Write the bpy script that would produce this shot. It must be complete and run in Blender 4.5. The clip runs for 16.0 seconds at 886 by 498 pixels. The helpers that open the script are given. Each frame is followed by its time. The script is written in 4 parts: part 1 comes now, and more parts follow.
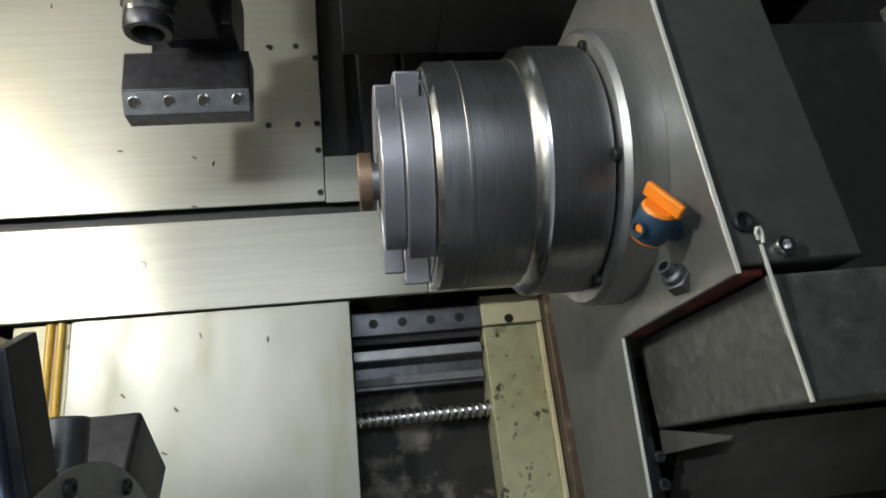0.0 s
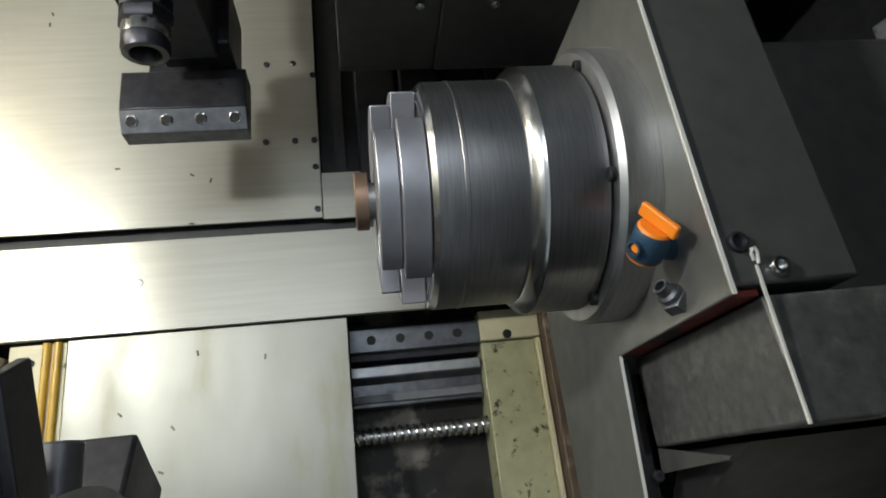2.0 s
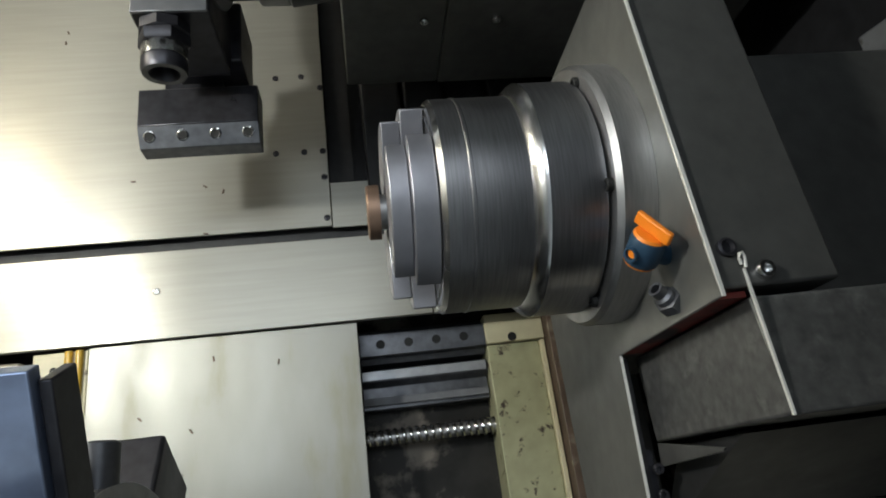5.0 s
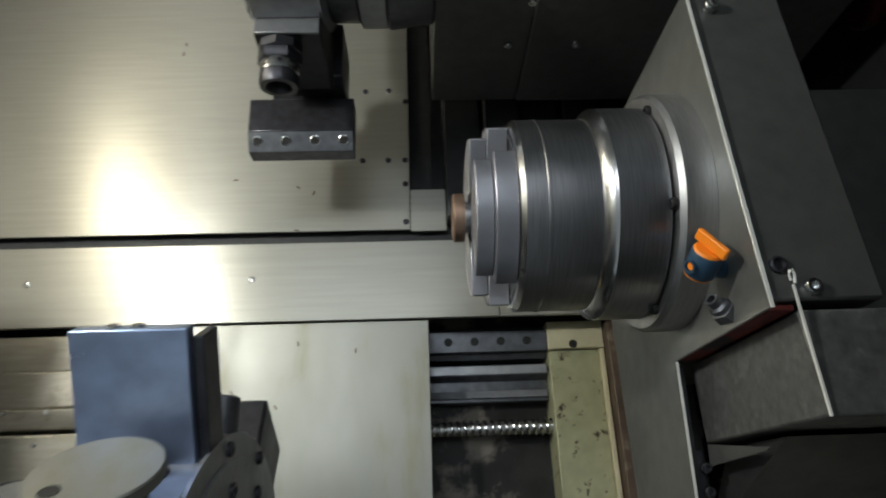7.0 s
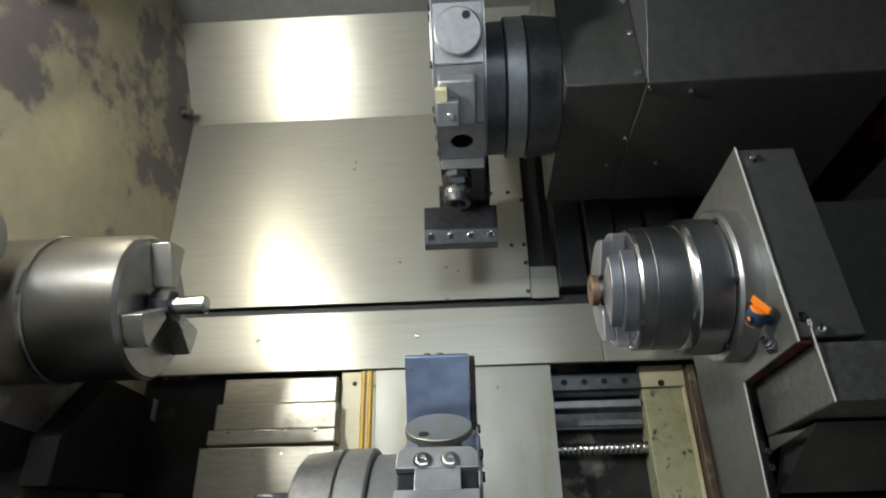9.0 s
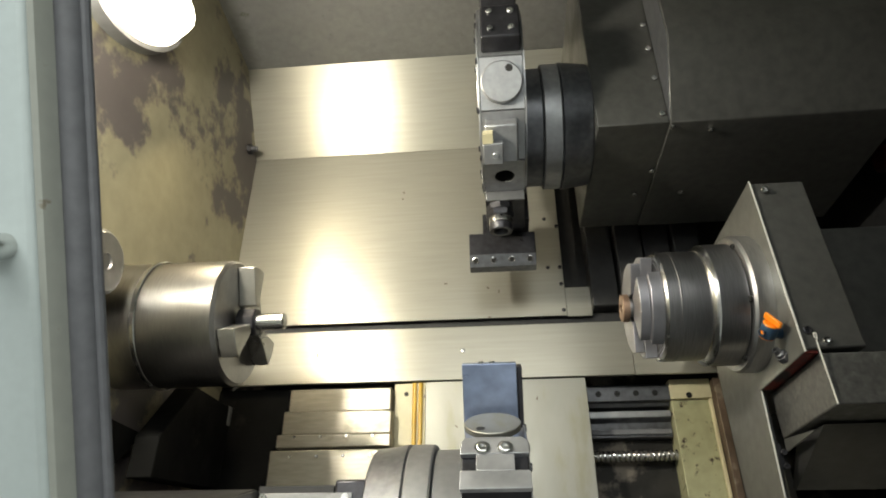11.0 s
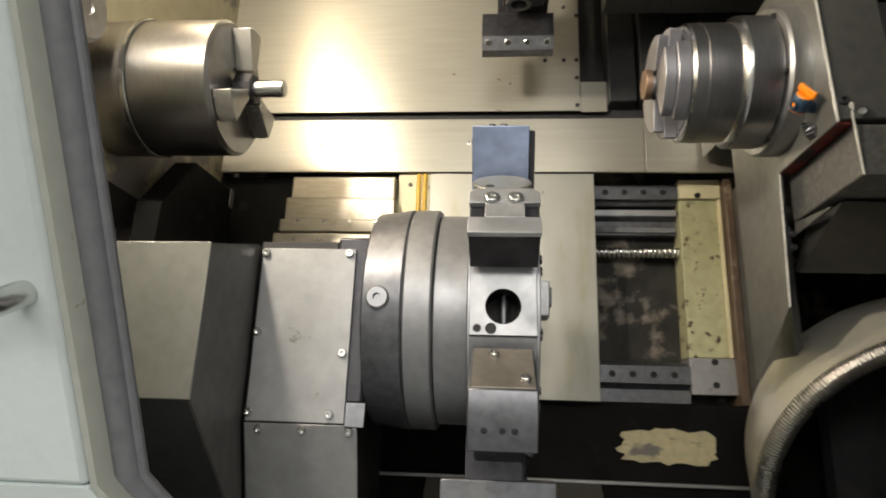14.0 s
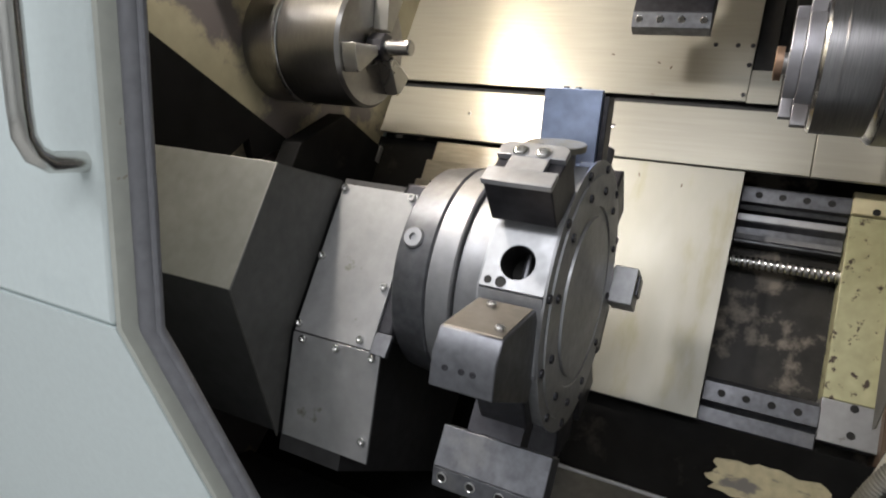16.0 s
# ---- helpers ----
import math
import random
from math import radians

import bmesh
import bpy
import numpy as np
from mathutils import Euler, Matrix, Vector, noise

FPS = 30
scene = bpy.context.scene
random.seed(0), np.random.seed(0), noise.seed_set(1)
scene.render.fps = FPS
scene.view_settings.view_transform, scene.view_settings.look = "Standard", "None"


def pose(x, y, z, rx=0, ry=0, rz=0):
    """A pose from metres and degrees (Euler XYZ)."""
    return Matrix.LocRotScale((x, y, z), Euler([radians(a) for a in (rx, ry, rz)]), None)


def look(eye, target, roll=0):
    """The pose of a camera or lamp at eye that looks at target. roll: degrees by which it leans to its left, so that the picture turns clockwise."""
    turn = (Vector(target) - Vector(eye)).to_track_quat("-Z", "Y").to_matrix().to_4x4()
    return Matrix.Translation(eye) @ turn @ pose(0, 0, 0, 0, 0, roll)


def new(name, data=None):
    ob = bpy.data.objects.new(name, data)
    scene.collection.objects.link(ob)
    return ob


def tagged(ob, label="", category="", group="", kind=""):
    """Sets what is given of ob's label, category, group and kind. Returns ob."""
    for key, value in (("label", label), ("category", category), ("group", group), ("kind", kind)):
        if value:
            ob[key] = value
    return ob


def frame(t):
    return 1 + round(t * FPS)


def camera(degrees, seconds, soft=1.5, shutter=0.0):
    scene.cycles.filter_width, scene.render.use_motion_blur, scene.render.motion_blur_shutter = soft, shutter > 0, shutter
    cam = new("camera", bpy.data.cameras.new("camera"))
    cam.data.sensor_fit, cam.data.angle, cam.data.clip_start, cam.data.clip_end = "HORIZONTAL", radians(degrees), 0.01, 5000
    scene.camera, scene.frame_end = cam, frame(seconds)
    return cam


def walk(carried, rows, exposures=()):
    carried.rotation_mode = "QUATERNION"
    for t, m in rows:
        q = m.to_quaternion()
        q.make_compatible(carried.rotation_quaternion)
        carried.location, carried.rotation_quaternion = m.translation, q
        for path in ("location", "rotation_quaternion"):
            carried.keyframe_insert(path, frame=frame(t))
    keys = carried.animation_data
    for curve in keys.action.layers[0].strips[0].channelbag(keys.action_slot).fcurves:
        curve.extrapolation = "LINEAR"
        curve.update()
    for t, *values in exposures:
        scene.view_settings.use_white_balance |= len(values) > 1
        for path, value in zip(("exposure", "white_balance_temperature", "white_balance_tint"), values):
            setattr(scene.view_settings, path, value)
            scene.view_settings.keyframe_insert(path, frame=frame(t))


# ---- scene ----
cam = camera(69.5, 16.0, soft=1.9, shutter=0.6)
BED = pose(0, 0, 1.05, -30, 0, 0)   # the bed leans back 30 degrees from upright
PATH = [
    (0, (0.013, -0.759, -0.2), (0.281, 1.112, 0.452), -6.5),
    (0.5, (0.015, -0.761, -0.198), (0.286, 1.107, 0.462), -7.1),
    (1, (0.015, -0.761, -0.194), (0.295, 1.104, 0.474), -7.2),
    (1.5, (0.015, -0.759, -0.194), (0.295, 1.102, 0.484), -7.1),
    (2, (0.015, -0.761, -0.195), (0.289, 1.098, 0.49), -6.9),
    (2.5, (0.011, -0.767, -0.199), (0.278, 1.093, 0.488), -7.1),
    (3, (0.009, -0.777, -0.201), (0.276, 1.082, 0.485), -7.8),
    (5.5, (0.007, -0.789, -0.203), (0.269, 1.064, 0.504), -7.4),
    (6, (0.001, -0.795, -0.207), (0.235, 1.056, 0.513), -7.0),
    (6.5, (-0.006, -0.805, -0.212), (0.201, 1.045, 0.521), -6.4),
    (7, (-0.013, -0.837, -0.227), (0.068, 1.017, 0.517), -2.2),
    (7.5, (-0.021, -0.911, -0.261), (-0.04, 0.959, 0.449), -0.6),
    (8, (-0.066, -1.0, -0.293), (-0.14, 0.846, 0.475), -1.3),
    (8.5, (-0.125, -1.068, -0.322), (-0.184, 0.75, 0.508), -2.2),
    (9, (-0.144, -1.127, -0.342), (-0.215, 0.642, 0.588), -1.2),
    (9.2, (-0.141, -1.144, -0.351), (-0.262, 0.609, 0.603), 0.0),
    (11.3, (-0.173, -1.247, -0.401), (-0.334, 0.484, 0.589), 0.0),
    (11.5, (-0.179, -1.247, -0.415), (-0.28, 0.523, 0.512), -0.6),
    (12, (-0.202, -1.252, -0.437), (-0.253, 0.6, 0.317), 1.3),
    (12.5, (-0.203, -1.249, -0.453), (-0.235, 0.645, 0.189), 1.9),
    (13, (-0.195, -1.227, -0.466), (-0.238, 0.688, 0.107), 1.4),
    (13.5, (-0.194, -1.203, -0.471), (-0.278, 0.719, 0.076), 2.0),
    (14, (-0.181, -1.164, -0.468), (-0.354, 0.757, 0.061), 2.0),
    (14.5, (-0.113, -1.135, -0.456), (-0.593, 0.73, 0.082), 8.8),
    (15, (-0.025, -1.128, -0.461), (-0.748, 0.658, 0.076), 15.4),
    (15.5, (0.015, -1.121, -0.475), (-0.807, 0.642, -0.009), 16.6),
    (16, (0.029, -1.114, -0.492), (-0.824, 0.646, -0.075), 16.6),
]
EXPOSURES = [(0.0, -0.2, 6500, 10), (3.0, -0.25, 6500, 10), (5.5, -0.4, 6500, 10), (7.0, -0.55, 6500, 9), (8.0, -0.45, 6500, 9), (9.0, -0.3, 6500, 9), (11.0, 0.05, 7600, 9), (12.5, 0.15, 8600, 13), (14.5, 0.2, 7800, 16), (16.0, 0.2, 7200, 18)]
walk(cam, [(t, BED @ look(eye, target, roll)) for t, eye, target, roll in PATH], EXPOSURES)

# ---- frame of the machine: the bed leans back 30 degrees; bed axes are x along the spindles, y into the bed, z up the bed ----
I4 = Matrix.Identity(4)
AY, AZ = -0.348, -0.003          # spindle axis
LY, LZ = -0.358, -0.338          # lower turret axis
UY, UZ = -0.350, 0.408           # upper turret axis
FLAT = 0.160                     # turret: axis to flat


def bedpoint(x, depth, height):
    """Bed coordinates of a point given by true depth and height."""
    return Vector((x, 0.8660254 * depth - 0.5 * height, 0.5 * depth + 0.8660254 * height))


# ---- world and lights ----
world = bpy.data.worlds.new("shop_light")
scene.world = world
world.use_nodes = True
world.node_tree.nodes["Background"].inputs[0].default_value = (0.72, 0.87, 1.0, 1)
world.node_tree.nodes["Background"].inputs[1].default_value = 0.05


def area(name, m, sx, sy, watts, color):
    data = bpy.data.lights.new(name, "AREA")
    data.shape, data.size, data.size_y, data.energy, data.color = "RECTANGLE", sx, sy, watts, color
    ob = new(name, data)
    ob.matrix_world = m
    return ob


# work lamp on the end wall, a lamp behind the door and the cool light of the shop that comes in by the open door
area("work_lamp_light", BED @ look((-0.665, -0.50, 0.38), (-0.1, -0.15, 0.12)), 0.14, 0.07, 1.9, (1.0, 0.92, 0.70))
area("door_lamp_light", BED @ look((-0.655, -0.90, 0.21), (0.0, 0.1, 0.10)), 0.07, 0.07, 8.6, (0.96, 0.97, 0.91))
area("shop_tube_light", look((-1.2, -2.4, 2.95), (-0.1, 0.1, 1.2)), 0.9, 0.35, 8.0, (0.80, 0.91, 1.0))
# Unseen overhead fill, added to brighten the reflected shop and the door.
area("shop_overhead_fill", look((-0.2, -3.4, 3.9), (-0.2, -3.41, 0.0)), 4.0, 2.0, 120.0, (0.86, 0.94, 1.0))
# Unseen second fill, added to reach the dark carriage covers.
area("shop_fill_far", look((0.9, -2.6, 3.2), (-0.3, -0.3, 0.9)), 1.4, 0.6, 7.0, (0.80, 0.91, 1.0))


# ---- materials ----
def mat(name, color, rough=0.5, metal=0.0, grain=40.0, stretch=(1, 1, 1), vary=0.15, stain=None, stain_amount=0.0, stain_scale=6.0,
        bump=0.1, aniso=0.0, rough_vary=0.12, stain_stretch=(1, 1, 1), edge=0.06):
    m = bpy.data.materials.new(name)
    m.use_nodes = True
    nt = m.node_tree
    bs = nt.nodes["Principled BSDF"]
    co = nt.nodes.new("ShaderNodeTexCoord")
    mp = nt.nodes.new("ShaderNodeMapping")
    mp.inputs["Scale"].default_value = stretch
    nt.links.new(co.outputs["Object"], mp.inputs[0])
    n1 = nt.nodes.new("ShaderNodeTexNoise")
    n1.inputs["Scale"].default_value, n1.inputs["Detail"].default_value = grain, 6
    nt.links.new(mp.outputs[0], n1.inputs[0])
    n2 = nt.nodes.new("ShaderNodeTexNoise")
    n2.inputs["Scale"].default_value, n2.inputs["Detail"].default_value = stain_scale, 8
    n2.inputs["Roughness"].default_value = 0.62
    mp2 = nt.nodes.new("ShaderNodeMapping")
    mp2.inputs["Scale"].default_value = stain_stretch
    nt.links.new(co.outputs["Object"], mp2.inputs[0])
    nt.links.new(mp2.outputs[0], n2.inputs[0])
    c = Vector(color)
    r1 = nt.nodes.new("ShaderNodeValToRGB")
    r1.color_ramp.elements[0].position, r1.color_ramp.elements[1].position = 0.3, 0.7
    r1.color_ramp.elements[0].color = (*(c * (1 - vary)), 1)
    r1.color_ramp.elements[1].color = (*(c * (1 + vary)), 1)
    nt.links.new(n1.outputs[0], r1.inputs[0])
    out = r1.outputs[0]
    if stain is not None:
        r2 = nt.nodes.new("ShaderNodeValToRGB")
        mid = 0.68 - 0.3 * stain_amount
        r2.color_ramp.elements[0].position, r2.color_ramp.elements[1].position = mid, mid + edge
        nt.links.new(n2.outputs[0], r2.inputs[0])
        mx = nt.nodes.new("ShaderNodeMixRGB")
        mx.inputs[2].default_value = (*stain, 1)
        nt.links.new(r2.outputs[0], mx.inputs[0])
        nt.links.new(out, mx.inputs[1])
        out = mx.outputs[0]
    nt.links.new(out, bs.inputs["Base Color"])
    bs.inputs["Metallic"].default_value = metal
    mr = nt.nodes.new("ShaderNodeMapRange")
    mr.inputs["From Min"].default_value, mr.inputs["From Max"].default_value = 0.3, 0.7
    mr.inputs["To Min"].default_value, mr.inputs["To Max"].default_value = max(0.03, rough - rough_vary), min(1.0, rough + rough_vary)
    nt.links.new(n2.outputs[0], mr.inputs[0])
    nt.links.new(mr.outputs[0], bs.inputs["Roughness"])
    if aniso:
        bs.inputs["Anisotropic"].default_value = aniso
        tx = nt.nodes.new("ShaderNodeCombineXYZ")      # brushed along the spindles
        tx.inputs[0].default_value = 1.0
        bs.inputs["Anisotropic Rotation"].default_value = 0.25
        nt.links.new(tx.outputs[0], bs.inputs["Tangent"])
    bp = nt.nodes.new("ShaderNodeBump")
    bp.inputs["Strength"].default_value, bp.inputs["Distance"].default_value = bump, 0.001
    nt.links.new(n1.outputs[0], bp.inputs["Height"])
    nt.links.new(bp.outputs[0], bs.inputs["Normal"])
    return m


SHEET = mat("brushed_sheet_steel", (0.38, 0.37, 0.325), 0.36, 0.6, 24, (0.35, 5, 7), 0.05, (0.46, 0.43, 0.34), 0.3, 3, 0.03, aniso=0.7, edge=0.5, rough_vary=0.06)
PLATE = mat("worn_sheet_steel", (0.26, 0.257, 0.232), 0.45, 0.8, 9, (1.6, 1, 0.7), 0.07, (0.23, 0.215, 0.13), 0.40, 9, 0.03, stain_stretch=(1.6, 1, 0.5), edge=0.26)
STEEL = mat("turned_steel", (0.47, 0.47, 0.475), 0.42, 1.0, 60, (12, 1, 1), 0.12, None, 0, 8, 0.06)
CHUCKST = mat("turned_chuck_steel", (0.36, 0.35, 0.34), 0.30, 1.0, 60, (14, 1, 1), 0.12, None, 0, 8, 0.05, rough_vary=0.04)
OILBR = mat("oily_brown_sheet", (0.10, 0.085, 0.055), 0.35, 0.6, 40, (1, 1, 8), 0.2, (0.03, 0.025, 0.02), 0.35, 7, 0.1, edge=0.25)
GUARDM = mat("smooth_guard_sheet", (0.66, 0.64, 0.56), 0.36, 0.5, 60, (1, 1, 1), 0.06, (0.34, 0.32, 0.27), 0.2, 8, 0.04, edge=0.25)
SATIN = mat("satin_bright_steel", (0.25, 0.255, 0.27), 0.45, 0.8, 90, (1, 1, 1), 0.08, (0.26, 0.26, 0.26), 0.2, 16, 0.06, edge=0.2)
STATION = mat("satin_station_steel", (0.36, 0.37, 0.39), 0.48, 0.8, 120, (1, 1, 1), 0.06, (0.30, 0.30, 0.31), 0.2, 26, 0.05, edge=0.25)
SPUN = mat("dark_turned_steel", (0.31, 0.31, 0.325), 0.36, 1.0, 60, (14, 0.6, 0.6), 0.16, None, 0, 8, 0.04)
JAWD = mat("dull_jaw_steel", (0.30, 0.30, 0.33), 0.5, 0.9, 60, (1, 1, 1), 0.08, (0.2, 0.2, 0.2), 0.2, 20, 0.05, edge=0.2)
BROWNST = mat("heat_browned_steel", (0.22, 0.20, 0.175), 0.45, 0.7, 70, (1, 1, 1), 0.12, (0.36, 0.34, 0.32), 0.2, 20, 0.06, edge=0.1)
# Near-black holds both grime and the shade low in the machine.
FOOT = mat("grimy_shaded_black", (0.006, 0.006, 0.006), 0.7, 0.0, 25, (1, 1, 1), 0.3, (0.024, 0.022, 0.021), 0.16, 11, 0.2, edge=0.08)
OLDCOV = mat("oily_way_cover_steel", (0.30, 0.28, 0.24), 0.4, 0.8, 30, (1, 1, 6), 0.12, (0.12, 0.10, 0.08), 0.32, 10, 0.06, edge=0.15)
BRIGHT = mat("ground_steel", (0.62, 0.62, 0.62), 0.22, 1.0, 60, (8, 1, 1), 0.1, None, 0, 8, 0.05)
GREYST = mat("satin_turret_steel", (0.36, 0.37, 0.39), 0.45, 0.8, 90, (1, 1, 1), 0.1, (0.22, 0.22, 0.23), 0.22, 18, 0.08, edge=0.2)
DARKST = mat("black_oxide_steel", (0.05, 0.05, 0.058), 0.38, 0.7, 90, (1, 1, 1), 0.2, (0.11, 0.11, 0.12), 0.2, 14, 0.1, edge=0.2)
MIDST = mat("gunmetal_steel", (0.13, 0.135, 0.15), 0.4, 0.8, 90, (1, 1, 1), 0.2, (0.2, 0.2, 0.2), 0.2, 14, 0.1, edge=0.2)
# The blade's bluish reflection is put into the base colour.
BLADEST = mat("blue_reflecting_steel", (0.30, 0.37, 0.54), 0.38, 0.85, 50, (1, 1, 1), 0.15, (0.3, 0.33, 0.4), 0.2, 16, 0.05, edge=0.2)
COVER = mat("grey_cover_sheet", (0.30, 0.305, 0.315), 0.55, 0.75, 60, (1, 1, 1), 0.08, (0.14, 0.13, 0.11), 0.14, 22, 0.06, edge=0.06)
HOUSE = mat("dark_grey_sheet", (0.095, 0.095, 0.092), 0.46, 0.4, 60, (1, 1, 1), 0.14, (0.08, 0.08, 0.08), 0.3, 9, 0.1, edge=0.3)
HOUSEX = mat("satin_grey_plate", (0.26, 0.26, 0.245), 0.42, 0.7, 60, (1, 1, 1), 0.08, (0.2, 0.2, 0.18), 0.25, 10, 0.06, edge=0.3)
SCUFFED = mat("scuffed_grey_sheet", (0.10, 0.10, 0.098), 0.45, 0.4, 120, (1, 1, 1), 0.25, (0.20, 0.20, 0.19), 0.42, 55, 0.2, edge=0.2)
FLAKED = mat("flaked_cream_paint", (0.46, 0.41, 0.26), 0.55, 0.0, 60, (1, 1, 1), 0.15, (0.16, 0.15, 0.14), 0.55, 16, 0.4, stain_stretch=(1, 1, 2.5), edge=0.08)
JAWST = mat("ground_jaw_steel", (0.52, 0.51, 0.48), 0.30, 0.95, 90, (1, 1, 1), 0.06, None, 0, 8, 0.05)
BLACK = mat("near_black_sheet", (0.022, 0.022, 0.024), 0.5, 0.1, 60, (1, 1, 1), 0.25, (0.04, 0.04, 0.04), 0.3, 10, 0.15, edge=0.3)
CREAM = mat("cream_enamel", (0.55, 0.50, 0.33), 0.45, 0.0, 40, (1, 1, 1), 0.08, (0.12, 0.09, 0.06), 0.14, 24, 0.1, edge=0.04)
OLIVE = mat("stained_cream_enamel", (0.36, 0.355, 0.22), 0.45, 0.1, 40, (1, 1, 1), 0.14, (0.05, 0.035, 0.025), 0.33, 46, 0.15, edge=0.05)
WALLP = mat("worn_cream_end_wall", (0.28, 0.255, 0.175), 0.5, 0.0, 30, (1, 1, 1), 0.1, (0.11, 0.095, 0.095), 0.62, 4.5, 0.1, edge=0.05)
GRIME = mat("oily_bed_paint", (0.030, 0.029, 0.028), 0.35, 0.1, 20, (1, 1, 1), 0.3, (0.17, 0.15, 0.13), 0.50, 10, 0.2, edge=0.08)
DOORE = mat("grey_cream_door_edge", (0.36, 0.38, 0.35), 0.5, 0.0, 80, (1, 1, 1), 0.05, (0.24, 0.22, 0.17), 0.12, 40, 0.1, edge=0.05)
DOORP = mat("pale_blue_door_paint", (0.56, 0.64, 0.65), 0.45, 0.0, 120, (1, 1, 1), 0.025, (0.33, 0.41, 0.43), 0.3, 3, 0.05, edge=0.3)
EDGEP = mat("cream_door_edge", (0.58, 0.61, 0.53), 0.5, 0.0, 80, (1, 1, 1), 0.05, (0.30, 0.28, 0.2), 0.1, 40, 0.1, edge=0.05)
RUBBER = mat("grey_rubber_gasket", (0.13, 0.135, 0.15), 0.55, 0.0, 80, (1, 1, 1), 0.12, None, 0, 8, 0.1)
# Light caught by the bare edges is put into this pale colour.
EDGEM = mat("bare_edge_glint", (0.75, 0.74, 0.70), 0.5, 0.3, 80, (1, 1, 1), 0.08)
CHROME = mat("polished_handle", (0.62, 0.62, 0.60), 0.2, 1.0, 80, (1, 1, 1), 0.05, None, 0, 8, 0.03)
AMBER = mat("amber_plastic", (0.55, 0.34, 0.04), 0.3, 0.0, 40, (1, 1, 1), 0.15, None, 0, 8, 0.05)
ORANGE = mat("orange_plastic", (0.90, 0.25, 0.015), 0.4, 0.0, 60, (1, 1, 1), 0.06, None, 0, 8, 0.03)
BLUEPL = mat("dark_blue_plastic", (0.02, 0.055, 0.10), 0.42, 0.0, 60, (1, 1, 1), 0.1, None, 0, 8, 0.05)
COPPER = mat("coppery_workpiece", (0.27, 0.18, 0.13), 0.45, 0.8, 60, (1, 1, 1), 0.15, None, 0, 8, 0.08)
RUST = mat("rusty_edge", (0.10, 0.068, 0.048), 0.6, 0.2, 40, (1, 1, 1), 0.3, (0.20, 0.16, 0.12), 0.3, 20, 0.2)
REDP = mat("dark_red_paint", (0.16, 0.02, 0.015), 0.5, 0.0, 40, (1, 1, 1), 0.2, (0.03, 0.02, 0.02), 0.3, 14, 0.1)
# Specular cut so these low surfaces stay dark under the lamps.
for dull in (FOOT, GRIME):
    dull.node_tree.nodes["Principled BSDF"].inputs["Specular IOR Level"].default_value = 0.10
# Black for the shade inside bores; small holes are flat discs of it.
HOLE = mat("hole_shade", (0.012, 0.012, 0.012), 0.6, 0.3, 40)
FLOORM = mat("shop_concrete", (0.42, 0.42, 0.41), 0.6, 0.0, 30, (1, 1, 1), 0.1, (0.16, 0.16, 0.16), 0.3, 3, 0.1, edge=0.3)
SHOPW = mat("shop_wall_paint", (0.70, 0.72, 0.72), 0.7, 0.0, 20, (1, 1, 1), 0.05)

LENS = bpy.data.materials.new("lit_lamp_glass")
LENS.use_nodes = True
LENS.node_tree.nodes["Principled BSDF"].inputs["Emission Color"].default_value = (1.0, 0.95, 0.82, 1)
LENS.node_tree.nodes["Principled BSDF"].inputs["Emission Strength"].default_value = 9.0

# ---- building helpers ----
BASES = {}


def thing(name, label="", category="", base=(0, 0, 0), group="", kind=""):
    ob = new(name)
    ob.empty_display_size = 0.05
    ob.matrix_world = BED @ Matrix.Translation(base)
    BASES[ob.name] = Vector(base)
    return tagged(ob, label, category, group, kind)


def finish(bm, name, material, smooth):
    bmesh.ops.recalc_face_normals(bm, faces=bm.faces)
    me = bpy.data.meshes.new(name)
    bm.to_mesh(me)
    bm.free()
    me.materials.append(material)
    if smooth:
        for p in me.polygons:
            p.use_smooth = True
        me.set_sharp_from_angle(angle=radians(35))
    return me


def part(name, bm, material, parent, label="", bevel=0.0, smooth=True):
    """One mesh, given in bed coordinates, under a thing or a part."""
    base = BASES[parent.name]
    bmesh.ops.translate(bm, verts=bm.verts, vec=-base)
    ob = new(name, finish(bm, name, material, smooth))
    ob.parent = parent
    BASES[ob.name] = base
    if bevel:
        mod = ob.modifiers.new("bevel", "BEVEL")
        mod.width, mod.segments, mod.limit_method, mod.angle_limit = bevel, 2, "ANGLE", radians(40)
    return tagged(ob, label)


def solo(name, bm, material, label, category, kind="", bevel=0.0, group=""):
    """A thing or a piece of the setting that is one mesh."""
    ob = new(name, finish(bm, name, material, True))
    ob.matrix_world = BED
    BASES[ob.name] = Vector((0, 0, 0))
    if bevel:
        mod = ob.modifiers.new("bevel", "BEVEL")
        mod.width, mod.segments, mod.limit_method, mod.angle_limit = bevel, 2, "ANGLE", radians(40)
    return tagged(ob, label, category, group, kind)


def box(x0, x1, y0, y1, z0, z1, m=None, bm=None):
    bm = bm or bmesh.new()
    made = bmesh.ops.create_cube(bm, size=1, matrix=(m or I4) @ Matrix.LocRotScale(
        ((x0 + x1) / 2, (y0 + y1) / 2, (z0 + z1) / 2), None, (abs(x1 - x0), abs(y1 - y0), abs(z1 - z0))))
    return bm


def prism(points, x0, x1, m=None, bm=None):
    """An outline in (y, z) drawn out along x."""
    bm = bm or bmesh.new()
    m = m or I4
    a = [bm.verts.new(m @ Vector((x0, y, z))) for y, z in points]
    b = [bm.verts.new(m @ Vector((x1, y, z))) for y, z in points]
    bm.faces.new(a), bm.faces.new(b[::-1])
    for i in range(len(points)):
        j = (i + 1) % len(points)
        bm.faces.new((a[i], a[j], b[j], b[i]))
    return bm


